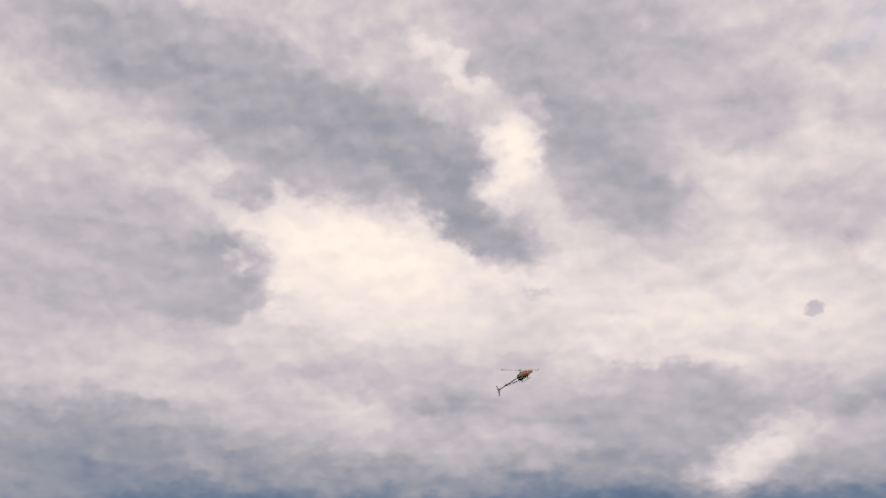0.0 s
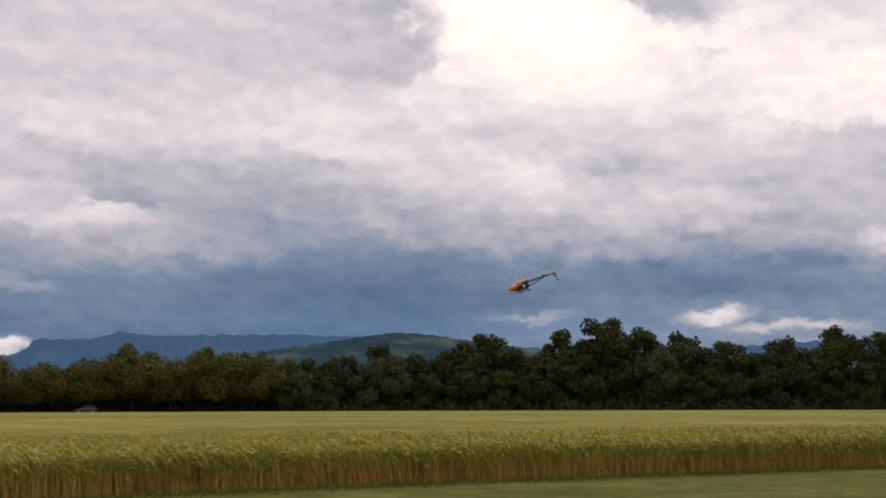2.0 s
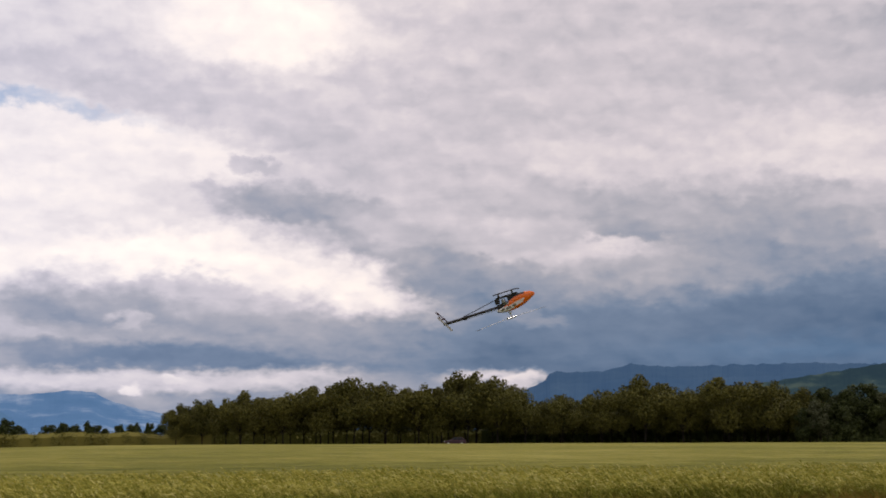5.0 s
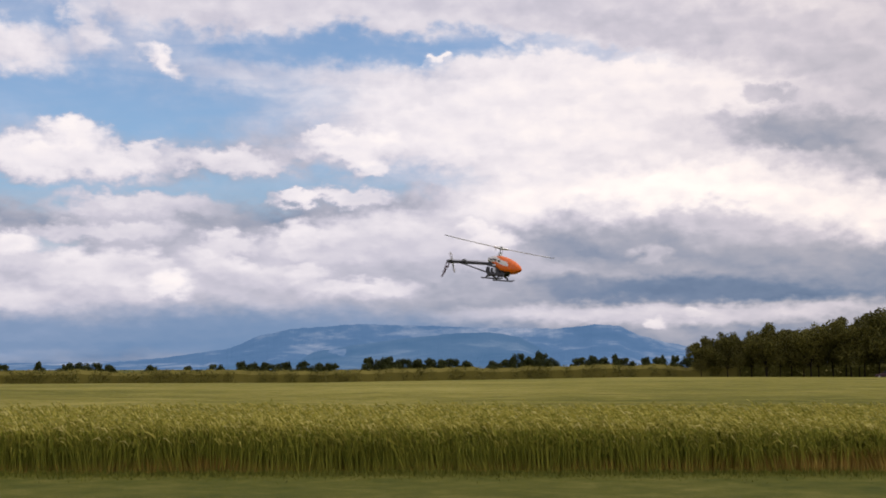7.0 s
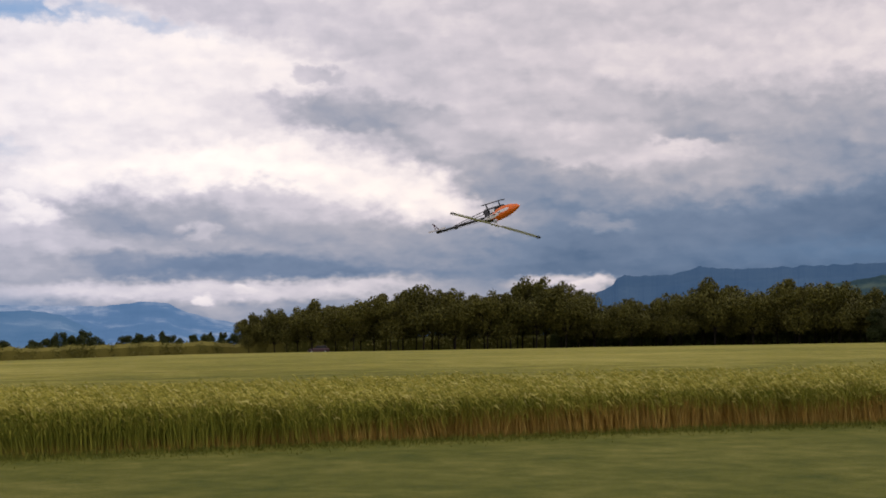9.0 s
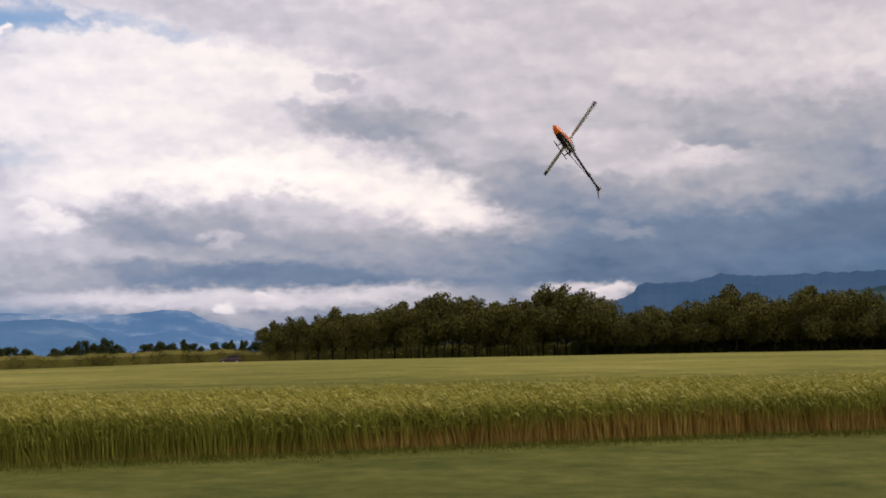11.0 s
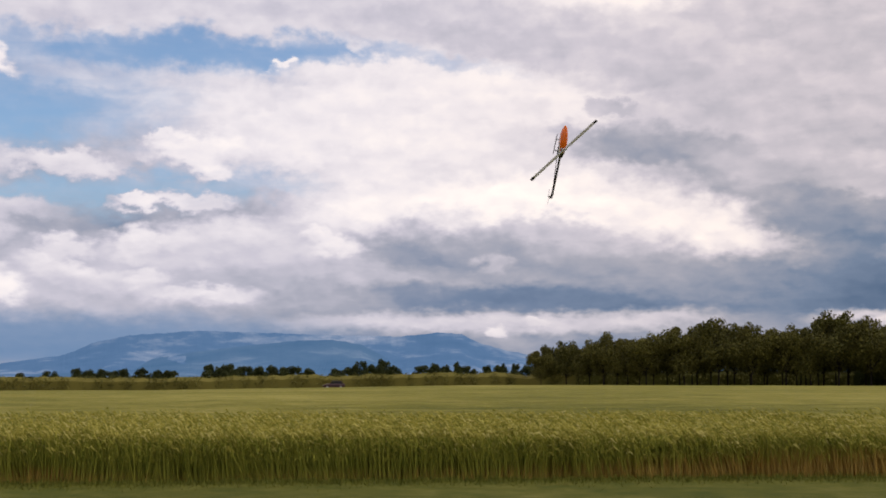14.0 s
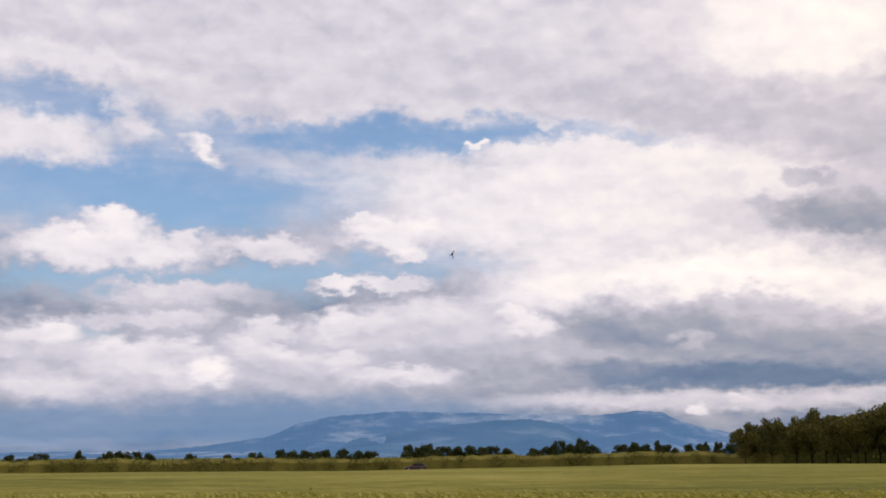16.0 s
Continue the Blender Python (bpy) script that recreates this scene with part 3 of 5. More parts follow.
def slab(bm, outline, t, axis="x", mid=0.0, mat=0):
    """A plate of thickness t: outline in the plane across the axis."""
    def at(p, d):
        return {"x": (mid + d, p[0], p[1]), "y": (p[0], mid + d, p[1]), "z": (p[0], p[1], mid + d)}[axis]
    lo = [bm.verts.new(at(p, -t / 2)) for p in outline]
    hi = [bm.verts.new(at(p, t / 2)) for p in outline]
    n = len(outline)
    faces = [bm.faces.new(lo[::-1]), bm.faces.new(hi)] + [bm.faces.new((lo[k], lo[(k + 1) % n], hi[(k + 1) % n], hi[k])) for k in range(n)]
    for f in faces:
        f.material_index = mat
    bmesh.ops.recalc_face_normals(bm, faces=faces)
    return bm


def loft(bm, rings, mat=0):
    """Skin over closed rings of equal count, capped."""
    vs = [[bm.verts.new(p) for p in ring] for ring in rings]
    n = len(vs[0])
    faces = []
    for a, b in zip(vs, vs[1:]):
        faces += [bm.faces.new((a[k], a[(k + 1) % n], b[(k + 1) % n], b[k])) for k in range(n)]
    faces += [bm.faces.new(vs[0][::-1]), bm.faces.new(vs[-1])]
    for f in faces:
        f.material_index = mat
    bmesh.ops.recalc_face_normals(bm, faces=faces)
    return bm


def from_arrays(name, verts, faces, mats, index=None):
    me = bpy.data.meshes.new(name)
    me.from_pydata([tuple(v) for v in verts], [], [tuple(f) for f in faces])
    for m in mats:
        me.materials.append(m)
    if index is not None:
        me.polygons.foreach_set("material_index", list(map(int, index)))
    me.update()
    return me


def bearing(az, r, z=0.0):
    return Vector((-math.sin(radians(az)) * r, math.cos(radians(az)) * r, z))


def land(x, y):
    """Height of the ground: level by the runway, then falling gently away."""
    r = math.hypot(x, y)
    dip = min(14.0, max(0.0, math.degrees(math.atan2(-x, y)) - 43.0)) * 0.068 if y > 0 else 0.0
    fall = dip * min(1.0, max(0.0, r - 80.0) / 165.0)
    return -0.0036 * max(0.0, r - 45.0) - fall if r < 420 else -1.35 - fall


rng = np.random.default_rng(7)

# ---- ground ----
EDGE = [(60, 71), (11, 37.2), (-0.6, 29.0), (-5, 25.9), (-8.9, 22.4), (-15, 15), (-21, 7.4), (-60, -41)]


def edge_point(s):
    """A point on the rim of the crop, s from 0 to 1 by length, softened at the bend."""
    pts = [np.array(p, float) for p in EDGE]
    lens = [np.linalg.norm(b - a) for a, b in zip(pts, pts[1:])]
    d = s * sum(lens)
    for a, b, l in zip(pts, pts[1:], lens):
        if d <= l:
            return a + (b - a) * d / l, (b - a) / l
        d -= l
    return pts[-1], (pts[-1] - pts[-2]) / lens[-1]


def build_ground():
    """One sheet to the horizon."""
    radii = [0.4, 4, 8, 12, 16, 20, 25, 32, 45, 70, 110, 170, 240, 330, 480, 900, 1800, 3300, 4700]
    n = 96
    verts, faces = [], []
    for r in radii:
        for k in range(n):
            a = k * math.tau / n
            x, y = r * math.cos(a), r * math.sin(a)
            verts.append((x, y, land(x, y)))
    faces.append(tuple(range(n)))
    for i in range(len(radii) - 1):
        for k in range(n):
            faces.append((i * n + k, i * n + (k + 1) % n, (i + 1) * n + (k + 1) % n, (i + 1) * n + k))
    thing("ground", from_arrays("ground", verts, faces, [M["lawn"]]), "short mown grass, patchy green and straw-coloured, round the crop", "ground", kind="structure")


def inside(x, y):
    """How far a point lies behind the crop's rim (positive in the crop)."""
    best = 1e9
    p = np.array((x, y))
    for a, b in zip(EDGE, EDGE[1:]):
        a, b = np.array(a, float), np.array(b, float)
        s = np.clip((p - a) @ (b - a) / ((b - a) @ (b - a)), 0, 1)
        d = p - (a + s * (b - a))
        side = (b - a)[0] * d[1] - (b - a)[1] * d[0]
        dist = np.linalg.norm(d) * (1 if side < 0 else -1)
        if abs(dist) < abs(best):
            best = dist
    return best


CROP_H = 0.74


def build_crop():
    """The body of the crop: an uneven sheet of ears, from the rim to the far road, over a dark inner wall."""
    cols, verts, faces, index = 300, [], [], []
    depth = [0.7, 0.95, 1.2, 1.8, 2.6, 3.6, 5, 7, 9.5, 13, 18, 25, 34, 46, 62, 82, 108, 140, 175, 206]
    for i in range(cols + 1):
        p, along = edge_point(i / cols)
        far = np.array(p) / np.linalg.norm(p)
        back = np.array((along[1], -along[0]))
        for j, d in enumerate(depth):
            way = back * (1 - min(1, d / 60)) + far * min(1, d / 60)
            q = p + way / np.linalg.norm(way) * d
            r = np.linalg.norm(q)
            if r > 243:
                q = q / r * 243
            wave = 0.05 * noise.noise((q[0] * 0.35, q[1] * 0.35, 0)) + 0.03 * noise.noise((q[0] * 1.3, q[1] * 1.3, 3))
            verts.append((q[0], q[1], land(*q) + CROP_H - 0.05 + wave * (1 if d < 90 else 0.6) - (0.1 if j == 0 else 0)))
        verts.append((p[0] + back[0] * 0.75, p[1] + back[1] * 0.75, 0.0))
    m = len(depth) + 1
    for i in range(cols):
        for j in range(len(depth) - 1):
            a = i * m + j
            faces.append((a, a + m, a + m + 1, a + 1))
            index.append(0)
        a, w = i * m, i * m + m - 1
        faces.append((w, w + m, a + m, a))
        index.append(1)
    ob = thing("barley_field", from_arrays("barley_field", verts, faces, [M["crop"], M["stalk"]], index), "wide field of ripening barley, green-gold, in low rolling waves", "field", kind="stuff")
    return ob


def build_stalks():
    """Standing stalks with ears along the rim."""
    count = 68000
    verts, faces, index = [], [], []
    s = rng.uniform(0.3, 0.7, count)
    d = np.where(rng.random(count) < 0.55, rng.uniform(0, 0.5, count), rng.uniform(0.3, 1, count) ** 2 * 11)
    for i in range(count):
        p, along = edge_point(s[i])
        back = np.array((along[1], -along[0]))
        q0 = s[i] * 165
        wob = 0.12 * noise.noise((q0 * 0.8, 0, 0)) + 0.1 * noise.noise((q0 * 3.0, 5, 0))
        q = p + back * (d[i] + wob * max(0, 1 - d[i])) + along * rng.uniform(-0.2, 0.2)
        z0 = land(*q) + (0 if d[i] < 1.0 else CROP_H - 0.4)
        h = land(*q) + CROP_H * (1.0 if d[i] > 0.45 else rng.uniform(0.6, 1.03)) + rng.normal(0, 0.04) + 0.05 * noise.noise((q[0] * 0.35, q[1] * 0.35, 0)) + 0.1 * noise.noise((q[0] * 1.9, q[1] * 1.9, 4))
        a = rng.uniform(0, math.tau)
        w = rng.uniform(0.003, 0.007)
        lean = np.array((rng.normal(-0.05, 0.05), rng.normal(0.0, 0.05)))
        sx, sy = math.cos(a) * w, math.sin(a) * w
        # tufts sway together
        lean = lean + 0.16 * np.array((noise.noise((q[0] * 1.7, q[1] * 1.7, 7)), noise.noise((q[0] * 1.7, q[1] * 1.7, 9))))
        tx, ty = q + lean
        k = len(verts)
        verts += [(q[0] - sx, q[1] - sy, z0), (q[0] + sx, q[1] + sy, z0), (tx + sx, ty + sy, h - 0.06), (tx - sx, ty - sy, h - 0.06)]
        faces.append((k, k + 1, k + 2, k + 3))
        index.append(0)
        # the bent ear with its beard
        hx, hy = tx + rng.normal(-0.13, 0.04), ty + rng.normal(-0.06, 0.05)
        hz = h + rng.uniform(-0.05, 0.05)
        ew = rng.uniform(0.009, 0.018)
        ex, ey = math.cos(a) * ew, math.sin(a) * ew
        verts += [(tx, ty, h - 0.075), ((tx + hx) / 2 + ex, (ty + hy) / 2 + ey, h + 0.02), (hx, hy, hz), ((tx + hx) / 2 - ex, (ty + hy) / 2 - ey, h + 0.012), ((tx + hx) / 2, (ty + hy) / 2, h + 0.02 + ew)]
        faces += [(k + 4, k + 5, k + 8), (k + 5, k + 6, k + 8), (k + 6, k + 7, k + 8), (k + 7, k + 4, k + 8)]
        index += [1, 1, 1, 1]
        # drooping leaves
        if d[i] < 1.0:
            for _ in range(2):
                zb = rng.uniform(0.25, 0.62)
                a = rng.uniform(0, math.tau)
                l = rng.uniform(0.06, 0.16)
                lx, ly = q[0] + math.cos(a) * l, q[1] + math.sin(a) * l
                k = len(verts)
                verts += [(q[0], q[1], zb), ((q[0] + lx) / 2 + sx * 1.3, (q[1] + ly) / 2 + sy * 1.3, zb + 0.07), (lx, ly, zb + rng.uniform(-0.12, 0.06)), ((q[0] + lx) / 2 - sx * 1.3, (q[1] + ly) / 2 - sy * 1.3, zb + 0.06)]
                faces.append((k, k + 1, k + 2, k + 3))
                index.append(0)
    thing("barley_stalks", from_arrays("barley_stalks", verts, faces, [M["stalk"], M["head"]], index),
          "standing barley stalks, straw-yellow below, green-gold bearded ears", "crop", kind="stuff")


def build_grass():
    """Short blades on the near strip before the crop, longer at its foot."""
    verts, faces = [], []
    for i in range(34000):
        s = rng.uniform(0.32, 0.69)
        p, along = edge_point(s)
        back = np.array((along[1], -along[0]))
        d = -abs(rng.normal(0, 0.55))
        q = p + back * d
        h = rng.uniform(0.05, 0.15) * max(0.4, 1 + d * 0.6) if d > -1.2 else rng.uniform(0.02, 0.05)
        a = rng.uniform(0, math.tau)
        w = rng.uniform(0.004, 0.009)
        k = len(verts)
        verts += [(q[0] - math.cos(a) * w, q[1] - math.sin(a) * w, 0), (q[0] + math.cos(a) * w, q[1] + math.sin(a) * w, 0), (q[0] + rng.normal(0, 0.03), q[1] + rng.normal(0, 0.03), h)]
        faces.append((k, k + 1, k + 2))
    thing("grass", from_arrays("grass", verts, faces, [M["tuft"]]), "longer green grass blades at the foot of the crop", "grass", kind="stuff")


M["tuft"] = leafy("grass_blades", (0.07, 0.09, 0.008), (0.17, 0.17, 0.02))
build_ground()
build_crop()
build_stalks()
build_grass()


# ---- far land ----
def ridge(name, profile, r, z_foot, mat, label, jag, seed, layers=7, step=0.1):
    """A chain of hills: profile of bearing and angle over the horizon, with spurs running down to its foot."""
    az0, az1 = profile[0][0], profile[-1][0]
    xs, ys = [p[0] for p in profile], [p[1] for p in profile]
    cols = int(abs(az1 - az0) / step)
    verts, faces = [], []
    for i in range(cols + 1):
        az = az0 + (az1 - az0) * i / cols
        top = np.interp(az, xs, ys) + jag * (noise.fractal((az * 2.3, seed, 0), 0.8, 2.0, 6) * 0.6)
        zt = EYE + r * math.tan(radians(top))
        for j in range(layers + 1):
            f = j / layers
            spur = noise.fractal((az * 0.55, f * 1.7, seed + 4), 1.0, 2.0, 4)
            rr = r * (1 - 0.16 * f ** 1.2) + spur * r * 0.035 * (f if f < 0.9 else 0.4)
            verts.append(bearing(az, rr, zt + (z_foot - zt) * f ** 0.85))
        verts.append(bearing(az, r * 1.12, z_foot))
    m = layers + 2
    for i in range(cols):
        for j in range(layers):
            a = i * m + j
            faces.append((a, a + 1, a + m + 1, a + m))
        a = i * m
        faces.append((a + m - 1, a, a + m, a + 2 * m - 1))
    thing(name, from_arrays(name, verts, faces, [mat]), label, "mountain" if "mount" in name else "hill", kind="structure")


# the blue of these ridges is haze painted into their materials
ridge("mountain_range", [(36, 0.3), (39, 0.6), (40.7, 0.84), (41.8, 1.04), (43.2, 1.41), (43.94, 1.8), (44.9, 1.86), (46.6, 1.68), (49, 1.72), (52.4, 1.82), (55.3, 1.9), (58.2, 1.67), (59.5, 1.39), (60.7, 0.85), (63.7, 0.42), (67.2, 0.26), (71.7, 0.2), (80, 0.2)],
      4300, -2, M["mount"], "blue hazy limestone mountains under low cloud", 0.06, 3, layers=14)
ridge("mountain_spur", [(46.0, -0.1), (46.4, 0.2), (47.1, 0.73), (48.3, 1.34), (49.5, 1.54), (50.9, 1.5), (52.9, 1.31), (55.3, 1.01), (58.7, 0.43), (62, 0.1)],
      4000, -2, M["spur"], "darker wooded spur before the limestone mountains, tinted with painted blue haze", 0.05, 8, layers=10)
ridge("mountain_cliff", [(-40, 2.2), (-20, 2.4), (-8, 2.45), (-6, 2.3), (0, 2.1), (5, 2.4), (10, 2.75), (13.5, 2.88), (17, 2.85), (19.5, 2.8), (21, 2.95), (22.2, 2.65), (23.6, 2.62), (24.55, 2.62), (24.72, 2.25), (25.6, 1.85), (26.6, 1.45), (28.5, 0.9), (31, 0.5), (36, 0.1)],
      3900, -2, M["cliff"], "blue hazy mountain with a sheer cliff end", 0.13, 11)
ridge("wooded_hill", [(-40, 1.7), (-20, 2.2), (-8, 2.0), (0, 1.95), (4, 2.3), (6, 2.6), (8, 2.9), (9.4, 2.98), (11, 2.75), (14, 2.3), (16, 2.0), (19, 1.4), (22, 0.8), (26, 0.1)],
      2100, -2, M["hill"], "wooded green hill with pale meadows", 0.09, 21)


# ---- trees ----
def leaf_cloud(seed, lobes, count, size, squash=1.0):
    """Leaf clumps spread through rounded lobes, thicker to the outside, with gaps."""
    r = np.random.default_rng(seed)
    verts, faces = [], []
    weights = np.array([l[3] ** 2 for l in lobes])
    pick = r.choice(len(lobes), count, p=weights / weights.sum())
    for i in range(count):
        cx, cy, cz, rad = lobes[pick[i]]
        v = r.normal(0, 1, 3)
        v /= np.linalg.norm(v)
        k = rad * (0.4 + 0.72 * r.random() ** 0.75)
        c = np.array((cx, cy, cz)) + v * k * (1, 1, squash)
        s = size * r.uniform(0.6, 1.5)
        n = v * 0.8 + r.normal(0, 0.7, 3)
        n /= np.linalg.norm(n)
        t = np.cross(n, r.normal(0, 1, 3))
        t /= np.linalg.norm(t)
        b = np.cross(n, t)
        base = len(verts)
        for ang in range(5):
            w = ang * math.tau / 5 + r.uniform(-0.4, 0.4)
            q = c + (t * math.cos(w) + b * math.sin(w)) * s * r.uniform(0.55, 1.1) + n * r.uniform(-0.2, 0.2) * s
            verts.append(q)
        verts.append(c + n * s * 0.35)
        faces += [(base + a, base + (a + 1) % 5, base + 5) for a in range(5)]
    return verts, faces


def build_tree(name, seed, height, spread, stem, leaf, label, count=900, low=0.3, size=0.42):
    """A tapered trunk that forks into limbs, under an uneven crown."""
    r = random.Random(seed)
    root = new(name)
    tagged(root, label, "tree")
    bm = bmesh.new()
    top = height * (low + 0.12)
    lean = (r.uniform(-0.2, 0.2), r.uniform(-0.2, 0.2))
    tube(bm, (0, 0, -0.6), (lean[0], lean[1], top), stem, stem * 0.7, 9)
    lobes = []
    n = r.randint(6, 8)
    for k in range(n):
        a = k * math.tau / n + r.uniform(-0.3, 0.3)
        rr = spread * r.uniform(0.45, 0.78)
        z = height * r.uniform(low + 0.25, 0.78)
        end = (math.cos(a) * rr, math.sin(a) * rr, z)
        tube(bm, (lean[0], lean[1], top * r.uniform(0.75, 0.98)), end, stem * 0.4, stem * 0.12, 6)
        lobes.append((*end, spread * r.uniform(0.34, 0.5)))
    for k in range(18):
        a = r.uniform(0, math.tau)
        rr = spread * r.uniform(0.05, 0.85)
        end = (math.cos(a) * rr, math.sin(a) * rr, height * (r.uniform(0.76, 0.96) - 0.16 * (rr / spread) ** 2))
        tube(bm, (lean[0], lean[1], top), end, stem * 0.3, stem * 0.08, 5)
        lobes.append((*end, height * r.uniform(0.03, 0.1)))
    lobes.append((0, 0, height * (low + 0.35), spread * 0.6))
    part("trunk", bm, M["bark"], root)
    v, f = leaf_cloud(seed, lobes, count, size)
    crown = new("crown", from_arrays("crown", v, f, [leaf]))
    crown.parent = root
    return root


ORCHARD = [(40.5, 1.0), (39.4, 1.45), (37.8, 1.75), (36, 1.75), (34.4, 2.0), (33, 2.38), (31.6, 2.1), (30.2, 2.05), (29.2, 1.9), (28.1, 2.62), (26.8, 2.3), (25.6, 1.55),
           (24, 1.6), (22.3, 1.8), (20.5, 2.32), (18.9, 1.8), (17, 2.25), (15.4, 2.1), (14, 1.75)]
WOOD = [(13.0, 1.8), (11.6, 1.95), (9.9, 2.4), (8.6, 2.0), (7.2, 2.15), (5.5, 2.85), (4.2, 2.3), (3.1, 1.9), (1.9, 3.0), (0.3, 3.5), (-1.4, 3.05), (-2.9, 2.8), (-4.0, 1.9), (-4.8, 2.45), (-6.1, 1.95),
        (-7.4, 2.55), (-9.4, 3.0), (-11.2, 2.75), (-12.8, 2.75), (-14.2, 3.15), (-15.8, 2.9), (-17.6, 2.7), (-19.5, 3.0), (-21.5, 2.8), (-24, 3.0)]


def place_tree(kinds, az, r, top, wide=1.0, pick=0, sink=0.0):
    """Sets one tree so that its top stands at the given angle over the horizon."""
    p = bearing(az, r)
    z = land(p.x, p.y) - sink
    h = EYE + r * math.tan(radians(top)) - z
    src = kinds[pick % len(kinds)]
    s = h / src["height"]
    m = Matrix.Translation((p.x, p.y, z)) @ Matrix.Rotation(rng.uniform(0, math.tau), 4, "Z") @ Matrix.Diagonal((s * wide, s * wide, s, 1))
    if not src["used"]:
        src["used"] = True
        src["ob"].matrix_basis = m
        return src["ob"]
    t = copy_thing(src["ob"], Matrix.Identity(4))
    t.matrix_basis = m
    return t


def kind(name, seed, leaf, label, spread, low, stem, count, size):
    return {"ob": build_tree(name, seed, 12.0, spread, stem, leaf, label, count, low, size), "height": 11.8, "used": False}


walnuts = [kind("walnut_tree", 30 + k, M["walnut"], "olive-green walnut tree on a bare dark trunk in an orchard row", 5.0, 0.16, 0.17, 6000, 0.19) for k in range(4)]
woods = [kind("broadleaf_tree", 50 + k, M["wood"], "dense dark green broadleaf tree, leafy down to the field", 4.0, 0.03, 0.22, 5600, 0.21) for k in range(4)]
pales = [kind("willow_tree", 70, M["pale"], "pale grey-green willow among darker trees", 3.6, 0.05, 0.2, 4500, 0.18)]


def build_trees():
    for k, (az, top) in enumerate(ORCHARD):
        tagged(place_tree(walnuts, az, 252, top, 1.0, k), group="orchard trees")
        for row, (r, da, f) in enumerate(((262, 0.7, 0.88), (274, -0.5, 0.9), (288, 0.2, 0.85))):
            if az + da < 40.3:
                tagged(place_tree(walnuts, az + da + rng.uniform(-0.2, 0.2), r, top * f - 0.05, 1.0, k + row + 1), group="orchard trees")
    for k, (az, top) in enumerate(WOOD):
        tagged(place_tree(woods, az, 252, top, 1.05, k), group="trees of the wood")
        tagged(place_tree(woods, az + 0.7, 246.5, top * 0.55, 1.25, k + 1), group="trees of the wood")
        tagged(place_tree(woods, az - 0.6, 268, top * 0.8, 1.2, k + 2), group="trees of the wood")
    for az, top in ((9.4, 2.0), (10.4, 1.75), (-15.2, 2.2), (-2.1, 2.3), (13.3, 1.3)):
        tagged(place_tree(pales, az, 245.5, top, 0.9, 0), group="pale trees")
    for k in range(16):
        tagged(place_tree(woods, 26.5 - k * 0.85, 292, 1.15, 1.4, k), group="trees of the wood")
    far = [(71.2, 0.1, 1.3), (70.1, 0.16, 1.2), (68.6, 0.27, 0.7), (67.4, 0.2, 1.2), (66.9, 0.23, 1.1), (66.4, 0.22, 1.2), (65.7, 0.14, 1.3), (64, 0.1, 1.3), (62.4, 0.08, 1.3), (61.3, 0.16, 1.0),
           (60.2, 0.28, 0.9), (59.7, 0.2, 1.1), (59.3, 0.24, 1.0)]
    far += [(58.8, 0.18, 1.2), (58.3, 0.25, 1.0), (57.5, 0.26, 1.1), (56.9, 0.2, 1.2), (56.4, 0.2, 1.2), (54.7, 0.44, 1.0), (54.2, 0.4, 1.1), (53.8, 0.47, 1.0), (53.3, 0.38, 1.1), (52.7, 0.36, 1.2),
            (52.2, 0.38, 1.0), (51.7, 0.34, 1.2), (51.2, 0.38, 1.0), (50.5, 0.28, 1.2)]
    far += [(49.4, 0.26, 1.2), (48.8, 0.34, 1.0), (48.3, 0.6, 0.7), (47.9, 0.45, 1.0), (47.4, 0.65, 0.8), (46.9, 0.4, 1.1), (45.6, 0.42, 1.0), (45.1, 0.5, 0.8), (44.6, 0.4, 1.0), (44.1, 0.56, 0.6), (43.7, 0.4, 0.9),
            (42.8, 0.42, 0.8), (42.4, 0.4, 1.0), (42.1, 0.5, 0.5), (41.6, 0.5, 0.6), (41.1, 0.42, 1.0), (40.6, 0.4, 1.2)]
    for k, (az, top, wide) in enumerate(far):
        tagged(place_tree(woods, az, 480, top, wide, k, 5.0), group="far trees")


build_trees()


def core(verts, faces, line, r):
    """The closed inner mass of a hedge along a line of bearing and height."""
    k = len(verts)
    for az, hi in line:
        for dr, f in ((-0.9, 0.0), (-0.8, 0.75), (-0.1, 1.0), (0.8, 0.0)):
            p = bearing(az, r + dr)
            verts.append((p.x, p.y, land(p.x, p.y) + hi * f))
    for i in range(len(line) - 1):
        faces += [(k + i * 4 + j, k + i * 4 + 4 + j, k + i * 4 + 5 + j, k + i * 4 + 1 + j) for j in range(3)]


